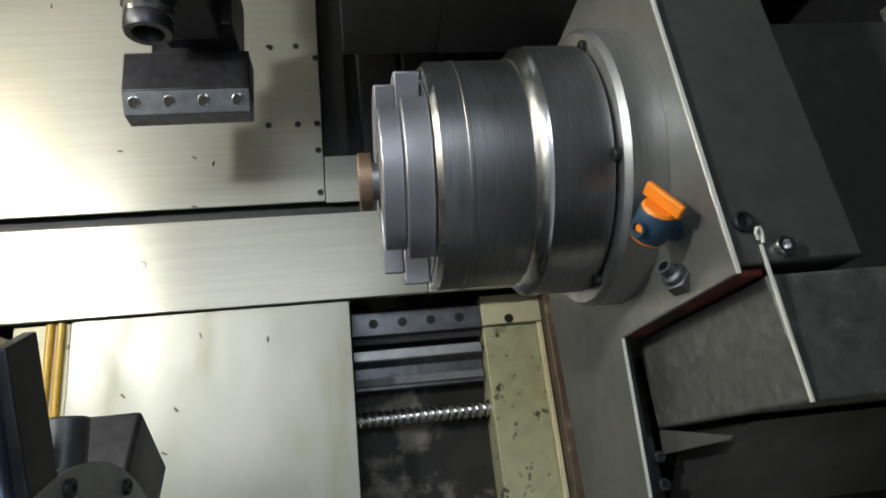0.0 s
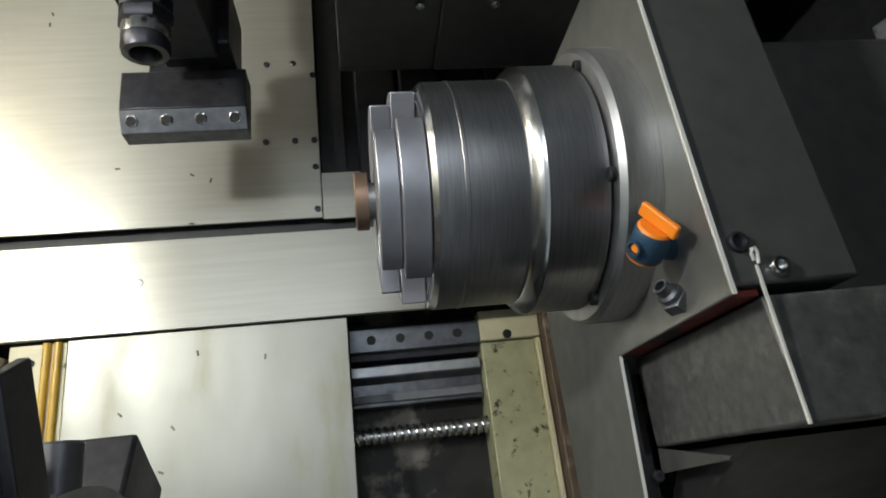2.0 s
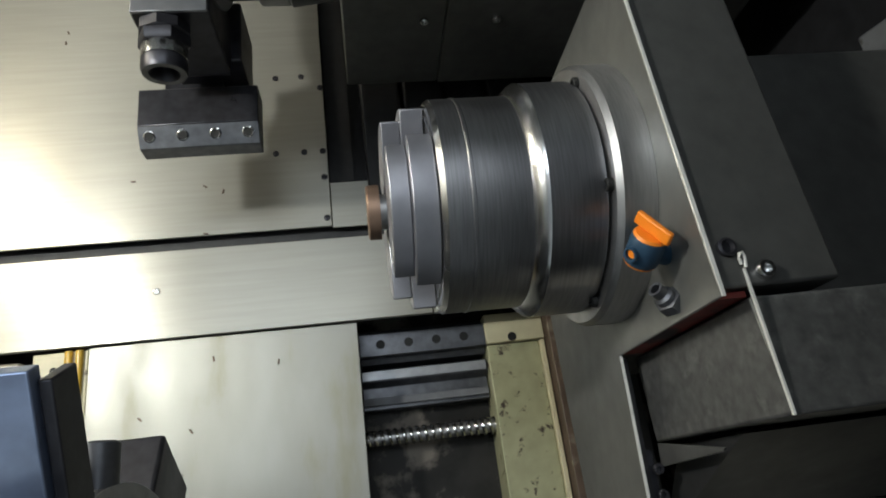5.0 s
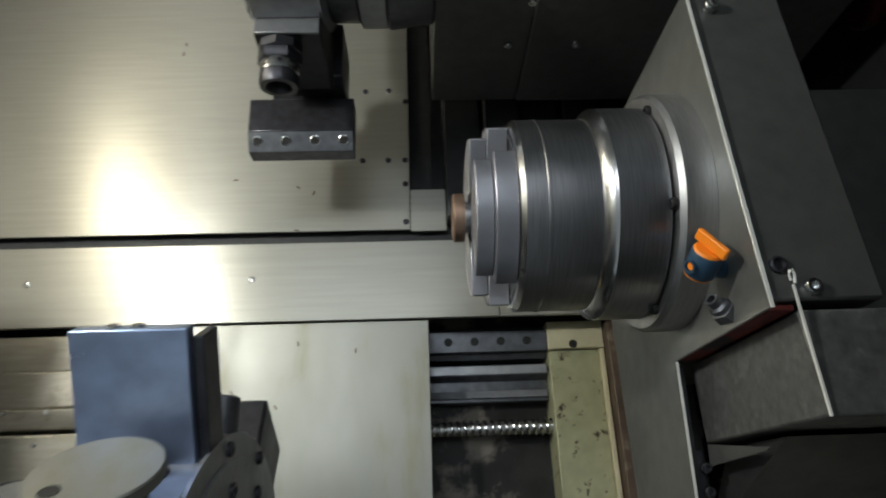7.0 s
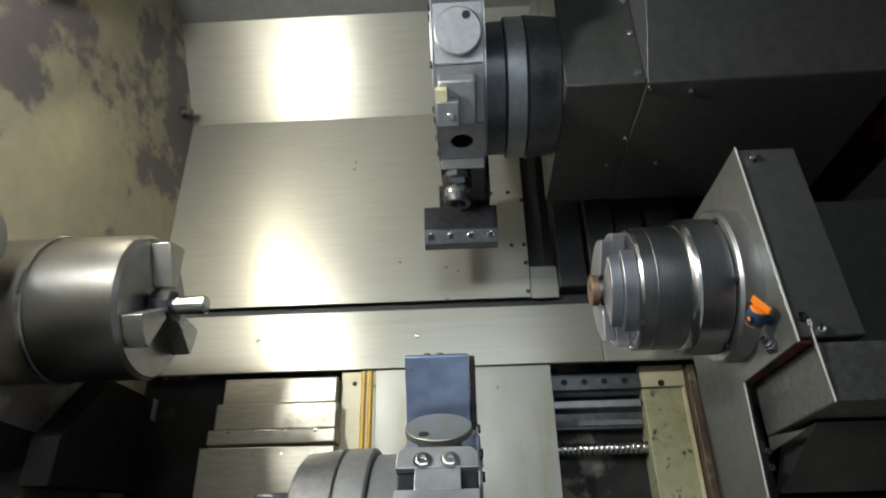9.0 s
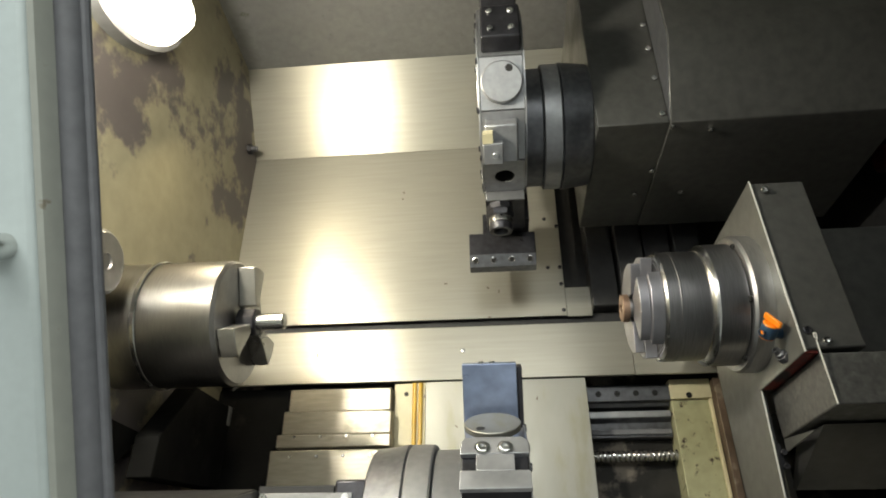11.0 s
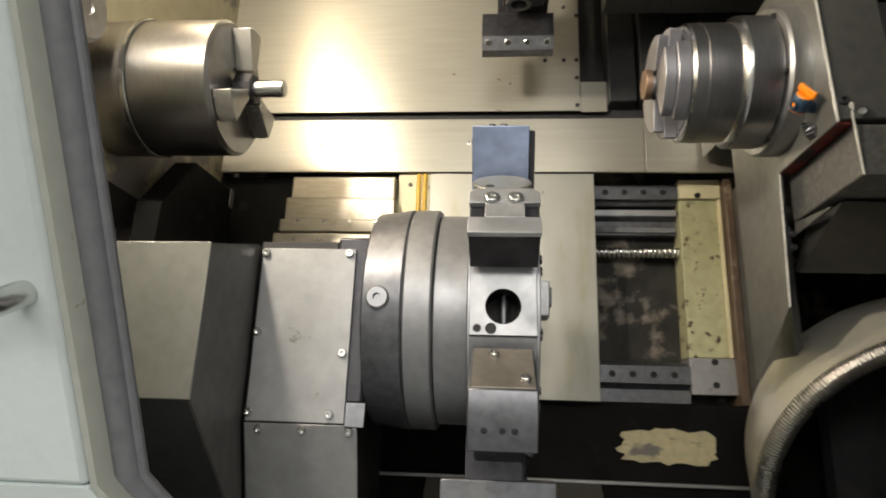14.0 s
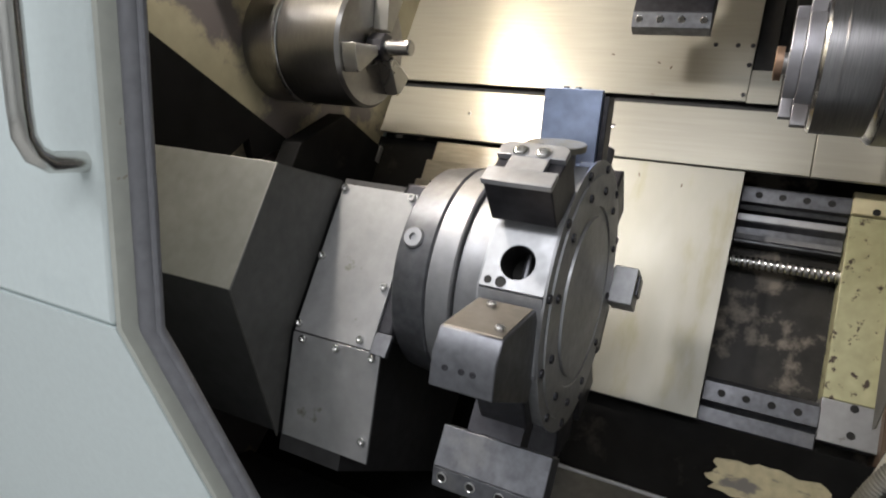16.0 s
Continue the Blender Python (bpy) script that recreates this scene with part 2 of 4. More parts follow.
def turned(profile, y, z, n=64, m=None, bm=None):
    """A body turned about an axis along x through (y, z); profile of (x, radius)."""
    bm = bm or bmesh.new()
    m = m or I4
    rings = []
    for x, r in profile:
        if r < 1e-6:
            rings.append([bm.verts.new(m @ Vector((x, y, z)))])
        else:
            rings.append([bm.verts.new(m @ Vector((x, y + r * math.cos(a), z + r * math.sin(a)))) for a in (2 * math.pi * i / n for i in range(n))])
    for a, b in zip(rings, rings[1:]):
        for i in range(n):
            j = (i + 1) % n
            if len(a) == 1 and len(b) > 1:
                bm.faces.new((a[0], b[i], b[j]))
            elif len(b) == 1 and len(a) > 1:
                bm.faces.new((a[i], a[j], b[0]))
            elif len(a) > 1:
                bm.faces.new((a[i], a[j], b[j], b[i]))
    return bm


def along(origin, direction):
    """A frame at origin whose x axis runs along direction."""
    d = Vector(direction).normalized()
    return Matrix.Translation(origin) @ d.to_track_quat("X", "Z").to_matrix().to_4x4()


def rod(p, q, r, n=20, bm=None):
    d = Vector(q) - Vector(p)
    return turned([(0, 0), (0, r), (d.length, r), (d.length, 0)], 0, 0, n, along(p, d), bm)


def tube(points, r, n=12, bm=None):
    """A bent round bar through points."""
    bm = bm or bmesh.new()
    pts = [Vector(p) for p in points]
    rings = []
    up = Vector((0.3, 0.2, 0.93))
    for i, p in enumerate(pts):
        d = (pts[min(i + 1, len(pts) - 1)] - pts[max(i - 1, 0)]).normalized()
        u = d.cross(up).normalized()
        v = d.cross(u).normalized()
        rings.append([bm.verts.new(p + r * (math.cos(a) * u + math.sin(a) * v)) for a in (2 * math.pi * k / n for k in range(n))])
    for a, b in zip(rings, rings[1:]):
        for i in range(n):
            j = (i + 1) % n
            bm.faces.new((a[i], a[j], b[j], b[i]))
    bm.faces.new(rings[0]), bm.faces.new(rings[-1][::-1])
    return bm


def screw_mesh(r=0.006, h=0.005):
    """A socket-head screw: knurled-looking rim, chamfer and a deep socket; its axis is x, its seat at x = 0."""
    return turned([(0, 0), (0, r), (h * 0.8, r), (h, r * 0.85), (h, r * 0.5), (h * 0.35, r * 0.48), (h * 0.35, 0)], 0, 0, 12)


def screw(parent, place, direction, r=0.006, h=0.005, material=None, name="screw"):
    bm = screw_mesh(r, h)
    bmesh.ops.transform(bm, matrix=along(place, direction), verts=bm.verts)
    return part(name, bm, material or BRIGHT, parent)


def bored_plate(w, h, t, holes_r, m, depth=0.03, n=32, drop=0.0):
    """A plate w along x, h along z, its face at y = 0 looking to -y, thick t, with a round bore that lies drop below its middle."""
    bm = bmesh.new()
    angles = [2 * math.pi * i / n + math.pi / n for i in range(n)]
    outer, inner = [], []
    for a in angles:
        c, s = math.cos(a), math.sin(a)
        k = min(w / 2 / max(abs(c), 1e-6), h / 2 / max(abs(s), 1e-6))
        outer.append((k * c, k * s))
        inner.append((holes_r * c, holes_r * s - drop))
    corners = [(w / 2, h / 2), (-w / 2, h / 2), (-w / 2, -h / 2), (w / 2, -h / 2)]
    for c in corners:
        i = min(range(n), key=lambda q: (outer[q][0] - c[0]) ** 2 + (outer[q][1] - c[1]) ** 2)
        outer[i] = c
    fo = [bm.verts.new(m @ Vector((x, 0, z))) for x, z in outer]
    fi = [bm.verts.new(m @ Vector((x, 0, z))) for x, z in inner]
    bo = [bm.verts.new(m @ Vector((x, t, z))) for x, z in outer]
    di = [bm.verts.new(m @ Vector((x, depth, z))) for x, z in inner]
    for i in range(n):
        j = (i + 1) % n
        bm.faces.new((fo[i], fo[j], fi[j], fi[i]))
        bm.faces.new((fo[i], bo[i], bo[j], fo[j]))
        bm.faces.new((fi[i], fi[j], di[j], di[i]))
    bm.faces.new(di)
    return bm


# ---- the setting: bed sheets, walls, roof ----
T = 0.003
solo("wall_bed_sheet", box(-0.752, -0.022, 0.0, T, 0.140, 0.592), SHEET, "brushed stainless sheet behind the spindles, stained", "sheet", "structure", 0.0008)
solo("wall_bed_sheet_end", box(-0.0212, 0.030, 0.001, T + 0.001, 0.138, 0.204), SHEET, "short end piece of the bed sheet", "sheet", "structure", 0.0006)
solo("wall_bed_groove", box(-0.76, 0.30, 0.016, 0.020, 0.10, 0.16), BLACK, "dark groove between the bed sheets", "groove", "structure")
bm = box(-0.740, 0.0965, -0.004, T, 0.008, 0.121)
solo("wall_bed_strip", bm, SHEET, "brushed steel strip below the spindle axis", "sheet", "structure", 0.0008)
solo("wall_bed_strip_end", box(0.098, 0.262, -0.004, T, 0.008, 0.121), SHEET, "end piece of the steel strip", "sheet", "structure", 0.0008)
solo("wall_upper_panel", prism([(0.0, 0.5925), (-0.134, 0.770), (-0.131, 0.772), (0.003, 0.5945)], -0.752, 0.60), SHEET, "bright leaning panel above the bed sheet", "panel", "structure")
solo("ceiling", prism([(-0.134, 0.771), (-0.62, 0.815), (-0.62, 0.83), (-0.12, 0.78)], -0.752, 0.60), COVER, "grey steel roof of the machine", "roof", "structure")
solo("wall_left", prism([(0.03, -0.75), (0.03, 0.60), (-0.12, 0.80), (-0.66, 0.84), (-0.93, 0.0), (-0.6255, -0.4766), (-0.35, -0.75)], -0.79, -0.752), WALLP, "cream end wall with worn, peeling paint", "wall", "structure")
solo("wall_right", prism([(0.12, -0.75), (0.12, 0.60), (-0.12, 0.80), (-0.66, 0.84), (-0.93, 0.0), (-0.6255, -0.4766), (-0.35, -0.75)], 0.60, 0.63), BLACK, "dark end wall", "wall", "structure")
solo("wall_bed_casting", box(-0.79, 0.63, 0.100, 0.130, -0.75, 0.80), GRIME, "oily dark bed casting with patches of old paint", "wall", "structure")
# Shade of the recess is put into this sheet's near-black colour.
solo("wall_recess_top", box(-0.0, 0.60, 0.03, 0.034, 0.14, 0.60), BLACK, "sheet above the second spindle, near-black for the recess's shade", "sheet", "structure")

# lower plate
bm = box(-0.316, 0.0, 0.0, T, -0.421, 0.006)
solo("wall_slide_plate", bm, PLATE, "worn steel slide plate with oily streaks", "sheet", "structure", 0.0008)
# cream wiper frame and amber seals beside the slide plate
solo("wall_wiper_frame", box(-0.378, -0.3165, 0.001, 0.006, -0.30, 0.004), CREAM, "cream painted wiper frame beside the slide plate", "frame", "structure", 0.001)
bm = turned([(0, 0.0045), (0.0008, 0.0045), (0.0008, 0.0038), (0.0003, 0.0036), (0.0003, 0)], 0, 0, 14, along((-0.354, 0.001, -0.0174), (0, -1, 0)))
solo("frame_hole", bm, HOLE, "dark bolt hole in the cream wiper frame", "bolt hole")
for x in (-0.3375, -0.3255):
    bm = tube([(x, -0.001, 0.004), (x, -0.001, -0.15), (x, -0.001, -0.30)], 0.0045)
    solo("seal_strip", bm, AMBER, "amber plastic seal strip on the cream wiper frame", "seal", group="amber seals")


# ---- ways, ball screw and bearing block in the open recess ----
def guide_rail(z0, z1, y, label):
    rail = thing("guide_rail", label, "rail", (0.09, 0.05, (z0 + z1) / 2), "guide rails")
    zm, h = (z0 + z1) / 2, (z1 - z0) / 2
    part("rail_body", prism([(0.1, z0 - 0.008), (0.1, z1 + 0.008), (y + 0.018, z1 + 0.008), (y + 0.012, z1), (y, z1), (y, z0), (y + 0.012, z0), (y + 0.018, z0 - 0.008)],
                            0.0, 0.168), MIDST, rail, bevel=0.001)
    for i in range(4):
        x = 0.028 + 0.037 * i
        part("bolt_hole", turned([(0, 0.006), (0.0008, 0.006), (0.0008, 0.005), (0.0003, 0.0048), (0.0003, 0)], 0, 0, 16, along((x, y, zm), (0, -1, 0))), HOLE, rail, "dark counterbored bolt hole")
    return rail


guide_rail(-0.385, -0.352, 0.040, "steel guide rail with counterbored bolt holes")
guide_rail(-0.030, 0.000, 0.045, "shaded steel guide rail under the strip")
way = thing("slide_way", "oily dark slide way beside the ball screw", "way", (0.09, 0.1, -0.07))
part("way_body", prism([(0.1, -0.095), (0.1, -0.045), (0.062, -0.045), (0.062, -0.060), (0.075, -0.066), (0.075, -0.095)], 0.0, 0.168), MIDST, way, bevel=0.001)
# Paler strip draws the line of light along the way.
part("way_edge", box(0.0, 0.166, 0.0600, 0.0618, -0.0585, -0.0465), GREYST, way, "paler strip for a line of light on the edge", bevel=0.0005)
part("wiper_strip", box(0.0, 0.167, 0.0700, 0.0748, -0.0900, -0.0800), RUBBER, way, "dark wiper strip", bevel=0.0008)

ball = thing("ball_screw", "oily steel ball screw running under the slide plate", "screw", (0.09, 0.075, -0.131))
part("shaft", rod((-0.05, 0.075, -0.131), (0.178, 0.075, -0.131), 0.0085), STEEL, ball)
pts = []
for i in range(24 * 24 + 1):
    a = 2 * math.pi * i / 24
    pts.append((-0.05 + 0.0094 * i / 24, 0.075 + 0.0092 * math.cos(a), -0.131 + 0.0092 * math.sin(a)))
part("thread", tube(pts, 0.0026, 6), BRIGHT, ball, "rolled screw thread")

block = thing("bearing_block", "cream enamelled bearing block, chipped and oil-stained", "block", (0.21, 0.05, -0.2))
part("top_block", box(0.168, 0.247, 0.040, 0.1, -0.029, 0.010), CREAM, block, bevel=0.0015)
part("cover_plate", box(0.169, 0.240, 0.048, 0.1, -0.335, -0.030), OLIVE, block, "stained cream cover plate", bevel=0.0015)
part("side_lip", box(0.240, 0.246, 0.040, 0.1, -0.335, -0.030), CREAM, block, bevel=0.001)
part("foot_block", box(0.168, 0.252, 0.042, 0.1, -0.402, -0.336), COVER, block, "bare grey foot block with bolt holes", bevel=0.0015)
for x, z, y in ((0.203, -0.023, 0.040), (0.212, -0.343, 0.042), (0.212, -0.384, 0.042)):
    part("bolt_hole", turned([(0, 0.006), (0.0008, 0.006), (0.0008, 0.005), (0.0003, 0.0048), (0.0003, 0)], 0, 0, 16, along((x, y, z), (0, -1, 0))), HOLE, block, "dark bolt hole")
solo("wall_rust_edge", box(0.2475, 0.262, 0.02, 0.1, -0.42, 0.005), RUST, "rusty joint beside the bearing block", "edge", "structure", 0.002)

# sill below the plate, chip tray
solo("wall_bed_foot", prism([(0.03, -0.421), (0.1, -0.421), (0.1, -0.75), (-0.06, -0.75), (0.015, -0.53)], -0.75, 0.60), FOOT, "oily foot of the bed, paint flaking, near-black for the shade too", "bed", "structure")
solo("chip_tray", prism([(-0.06, -0.70), (-0.36, -0.78), (-0.36, -0.80), (-0.06, -0.74)], -0.752, 0.60), BLACK, "dark oily chip tray under the turret", "tray", "structure")
bm = bmesh.new()
rnd = random.Random(5)
lo, hi = [], []
for i in range(36):
    a = 2 * math.pi * i / 36
    k = 1 / max(abs(math.cos(a)) ** 1.6, abs(math.sin(a)) ** 1.6) ** 0.45
    f = k * (0.86 + 0.22 * rnd.random())
    x, z = 0.112 + 0.082 * f * math.cos(a), -0.4925 + 0.029 * f * math.sin(a)
    yb = 0.0275 + (z + 0.421) * 0.137
    hi.append(bm.verts.new((x, yb - 0.0015, z)))
    lo.append(bm.verts.new((x, yb + 0.004, z)))
bm.faces.new(hi)
for i in range(36):
    bm.faces.new((hi[i], hi[(i + 1) % 36], lo[(i + 1) % 36], lo[i]))
solo("flaked_paint_patch", bm, FLAKED, "flaked patch of old cream paint on the bed foot", "paint")
solo("wall_bed_ledge", box(-0.75, 0.168, 0.045, 0.1, -0.420, -0.3935), MIDST, "steel ledge under the guide rail", "ledge", "structure", 0.002)

solo("wall_tray_lip", box(-0.45, 0.24, -0.012, -0.004, -0.556, -0.550), COVER, "grey lip of the chip tray along the bed foot", "lip", "structure", 0.001)
solo("wall_tray_slope", prism([(-0.008, -0.556), (-0.012, -0.556), (-0.16, -0.66), (-0.156, -0.662)], -0.30, -0.006), HOUSE, "sloping grey tray sheet", "tray", "structure")
# telescopic way covers
covers = thing("way_cover", "telescopic steel way cover, oily and scratched", "way cover", (-0.47, 0, -0.1))
for x0, x1, z0, z1, y in ((-0.585, -0.381, -0.055, -0.008, -0.020), (-0.590, -0.377, -0.102, -0.0555, -0.032), (-0.595, -0.375, -0.128, -0.1025, -0.042),
                          (-0.600, -0.372, -0.26, -0.134, -0.055)):
    part("cover_section", box(x0, x1, y, 0.06, z0, z1), OLDCOV, covers, bevel=0.003)
for x in (-0.56, -0.51, -0.46, -0.41):
    screw(covers, (x, -0.042, -0.107), (0, -1, 0), 0.003, 0.002)
    screw(covers, (x, -0.055, -0.146), (0, -1, 0), 0.003, 0.002)
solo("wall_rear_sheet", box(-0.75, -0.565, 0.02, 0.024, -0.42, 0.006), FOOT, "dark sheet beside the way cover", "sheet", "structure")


# ---- second spindle head ----
head = thing("spindle_head", "grey sheet-metal spindle head with bare edges, pale for the light they catch", "spindle head", (0.4, -0.2, -0.1))
part("face_plate", prism([(-0.474, -0.124), (-0.456, 0.138), (-0.02, 0.138), (-0.02, 0.03), (-0.14, 0.02), (-0.162, -0.02), (-0.175, -0.39), (-0.19, -0.39), (-0.306, -0.305), (-0.318, -0.124)], 0.1982, 0.2), HOUSEX, head, "satin grey face plate", bevel=0.0008)
part("casing", prism([(-0.472, -0.119), (-0.454, 0.136), (-0.17, 0.136), (-0.17, -0.119)], 0.2005, 0.273), HOUSE, head, "dark grey casing", bevel=0.002)
part("rear_casing", prism([(-0.400, -0.119), (-0.380, 0.100), (-0.17, 0.100), (-0.17, -0.119)], 0.2735, 0.56), HOUSE, head, "set-back dark casing", bevel=0.003)
# Black fold supplies the shade of the gap beside the side box.
part("lower_return", prism([(-0.313, -0.125), (-0.300, -0.125), (-0.289, -0.305), (-0.302, -0.305)], 0.2005, 0.206), BLACK, head, "folded edge of the face plate, black for the gap's shade")
part("rear_web", prism([(-0.17, -0.02), (0.04, -0.02), (0.04, -0.42), (-0.17, -0.42)], 0.262, 0.272), HOUSE, head, "dark web behind the face plate")
part("side_box", prism([(-0.468, -0.1238), (-0.300, -0.1238), (-0.304, -0.1885), (-0.4755, -0.1885)], 0.2178, 0.56), SCUFFED, head, "scuffed dark grey side box", bevel=0.002)
part("box_flange", prism([(-0.4728, -0.109), (-0.4708, -0.109), (-0.4758, -0.1885), (-0.4777, -0.1885)], 0.2164, 0.2176), EDGEM, head, "bare edge, pale for the light it catches")
part("red_edge", prism([(-0.466, -0.1235), (-0.320, -0.1235), (-0.320, -0.1202), (-0.466, -0.1202)], 0.201, 0.2174), REDP, head, "dark red painted underside")
part("face_edge", prism([(-0.4755, -0.124), (-0.4575, 0.138), (-0.4565, 0.138), (-0.4745, -0.124)], 0.1982, 0.2003), EDGEM, head, "bare edge, pale for the light it catches")
part("skirt_edge", prism([(-0.3195, -0.124), (-0.3185, -0.124), (-0.3063, -0.305), (-0.3073, -0.305)], 0.1982, 0.2003), EDGEM, head, "bare edge, pale for the light it catches")
part("foot_sheet", prism([(-0.40, -0.1925), (-0.3105, -0.1925), (-0.26, -0.245), (-0.27, -0.250)], 0.232, 0.56), BLACK, head, "dark sloping sheet below the box")
part("gusset", prism([(-0.300, -0.1930), (-0.298, -0.1930), (-0.298, -0.228), (-0.300, -0.228)], 0.208, 0.2140), DARKST, head, "dark gusset plate")
part("folded_tab", prism([(-0.306, -0.1890), (-0.400, -0.1990), (-0.398, -0.2010), (-0.304, -0.2060)], 0.2176, 0.2196), HOUSE, head, "dark folded tab under the box", bevel=0.0004)
part("hook", tube([(0.2150, -0.4742, -0.107), (0.2138, -0.4755, -0.104), (0.2142, -0.476, -0.1015), (0.2160, -0.476, -0.101), (0.2172, -0.4752, -0.103), (0.2168, -0.4745, -0.109)], 0.0010, 8), EDGEM, head, "curled end of the bare edge")
for p in ((0.228, -0.4705, -0.111), (0.216, -0.4560, 0.121), (0.345, -0.4725, -0.108)):
    screw(head, p, (0, -1, 0), 0.0055, 0.006)
for p in ((0.212, -0.309, -0.207), (0.212, -0.308, -0.225)):
    screw(head, p, (0, -1, 0), 0.004, 0.004, DARKST)
part("grommet", turned([(0, 0), (0, 0.0055), (0.003, 0.0055), (0.0035, 0.004), (0.001, 0.003), (0.001, 0)], 0, 0, 16, along((0.2105, -0.4705, -0.096), (0, -1, 0))), DARKST, head)


def jaw(parent, x0, x1, r0, r1, mid, half, y, z, material, name="jaw", steps=14):
    """A pie-shaped chuck jaw: a ring sector."""
    bm = bmesh.new()
    rows = []
    for i in range(steps + 1):
        a = mid - half + 2 * half * i / steps
        c, s = math.cos(a), math.sin(a)
        rows.append([bm.verts.new((x, y + r * c, z + r * s)) for x, r in ((x0, r0), (x0, r1), (x1, r1), (x1, r0))])
    for a, b in zip(rows, rows[1:]):
        for k in range(4):
            q = (k + 1) % 4
            bm.faces.new((a[k], a[q], b[q], b[k]))
    bm.faces.new(rows[0]), bm.faces.new(rows[-1][::-1])
    return part(name, bm, material, parent, bevel=0.001)


chuck = thing("chuck", "turned steel chuck of the second spindle with stepped pie jaws", "chuck", (0.13, AY, AZ))
part("rear_flange", turned([(0.1980, 0), (0.1980, 0.0995), (0.176, 0.0995), (0.172, 0.0965), (0.172, 0)], AY, AZ, 96), STEEL, chuck)
part("groove_ring", turned([(0.172, 0.083), (0.1699, 0.083)], AY, AZ, 96), HOLE, chuck)
part("rear_body", turned([(0.1698, 0), (0.1698, 0.0885), (0.131, 0.0885), (0.123, 0.0805), (0.123, 0)], AY, AZ, 96), SPUN, chuck)
part("chamfer_ring", turned([(0.1319, 0.0888), (0.1302, 0.0883), (0.1232, 0.0817), (0.1229, 0.0805)], AY, AZ, 96), BRIGHT, chuck, "bright turned chamfer")
part("body", turned([(0.1228, 0), (0.1228, 0.0800), (0.086, 0.0800), (0.0855, 0.0806), (0.0835, 0.0806), (0.083, 0.0800), (0.067, 0.0800), (0.0635, 0.077), (0.0635, 0.05), (0.0645, 0.049), (0.0645, 0)], AY, AZ, 96), SPUN, chuck)
part("face_groove", turned([(0.0633, 0.0690), (0.0628, 0.0688), (0.0628, 0.0664), (0.0633, 0.0662)], AY, AZ, 96), BRIGHT, chuck, "bright scribed ring on the face")
part("front_rim", turned([(0.0669, 0.0802), (0.0634, 0.0772), (0.0632, 0.073)], AY, AZ, 96), BRIGHT, chuck, "bright turned rim")
for k in range(3):
    a = radians(85 + 120 * k)
    jaw(chuck, 0.0455, 0.0626, 0.030, 0.0745, a, radians(43), AY, AZ, JAWD)
    jaw(chuck, 0.0315, 0.0453, 0.020, 0.066, a, radians(43), AY, AZ, JAWD)
    jaw(chuck, 0.0449, 0.0454, 0.058, 0.0605, a, radians(40), AY, AZ, BRIGHT, "scribed_ring")
for k in range(6):
    a = radians(20 + 60 * k)
    p = (0.1718, AY + 0.0895 * math.cos(a), AZ + 0.0895 * math.sin(a))
    screw(chuck, p, (-1, 0, 0), 0.0045, 0.004, HOLE)

work = thing("workpiece", "turned workpiece with a coppery end held in the chuck", "workpiece", (0.03, AY, AZ))
part("stub", turned([(0.045, 0), (0.045, 0.013), (0.027, 0.013), (0.027, 0)], AY, AZ, 32), STEEL, work)
part("end_disc", turned([(0.0268, 0), (0.0268, 0.0205), (0.0185, 0.0205), (0.0175, 0.0195), (0.0175, 0.006), (0.023, 0.0055), (0.023, 0)], AY, AZ, 32), COPPER, work, "coppery end disc")

# coolant valve and nozzle
valve = thing("coolant_valve", "blue plastic coolant valve with an orange lever", "valve", (0.19, -0.44, -0.06))
VC = Vector((0.1790, -0.440, -0.082))
VD = Vector((0.12, -0.86, 0.49)).normalized()
vm = along(VC - VD * 0.010, VD) @ Matrix.Diagonal((0.72, 0.80, 0.80, 1))
part("valve_body", turned([(0.002, 0), (0.002, 0.0125), (0.004, 0.0135), (0.026, 0.0135), (0.028, 0.0125), (0.028, 0)], 0, 0, 24, vm), BLUEPL, valve)
part("lower_ring", turned([(0.0, 0), (0.0, 0.0118), (0.0019, 0.0128), (0.0019, 0)], 0, 0, 24, vm), ORANGE, valve, "orange ring")
part("upper_ring", turned([(0.0281, 0), (0.0281, 0.0128), (0.0305, 0.0115), (0.0305, 0)], 0, 0, 24, vm), ORANGE, valve, "orange ring")
LV = Vector((0.42, -0.38, -0.90))
LV = (LV - LV.dot(VD) * VD).normalized()
LW2 = LV.cross(VD)
lever_m = Matrix.Translation(VC - VD * 0.010) @ Matrix((VD, LW2, LV)).transposed().to_4x4() @ Matrix.Diagonal((0.72, 0.80, 0.92, 1))
part("lever", box(0.0306, 0.0425, -0.0025, 0.0025, -0.0145, 0.0145, lever_m), ORANGE, valve, "orange lever", bevel=0.0012)
pm = along(VC + Vector((-0.9, -0.3, -0.3)).normalized() * 0.0102, (-0.9, -0.3, -0.3)) @ Matrix.Diagonal((0.85, 0.85, 0.85, 1))
part("port", turned([(0, 0.0055), (0.0035, 0.0055), (0.0035, 0.004), (0.0, 0.004)], 0, 0, 16, pm), BLUEPL, valve)
part("port_ball", turned([(0, 0), (0, 0.0038), (0.0015, 0.0032), (0.0022, 0)], 0, 0, 16, pm), ORANGE, valve, "orange ball inside the port")
part("spigot", rod(VC, VC + Vector((0.0185, 0.012, 0.0)), 0.007), BLUEPL, valve)
nozzle = thing("coolant_nozzle", "dark steel coolant nozzle screwed into the face plate", "nozzle", (0.19, -0.43, -0.11))
nm = along((0.1985, -0.421, -0.113), (-0.75, -0.45, 0.48)) @ Matrix.Diagonal((0.8, 0.8, 0.8, 1))
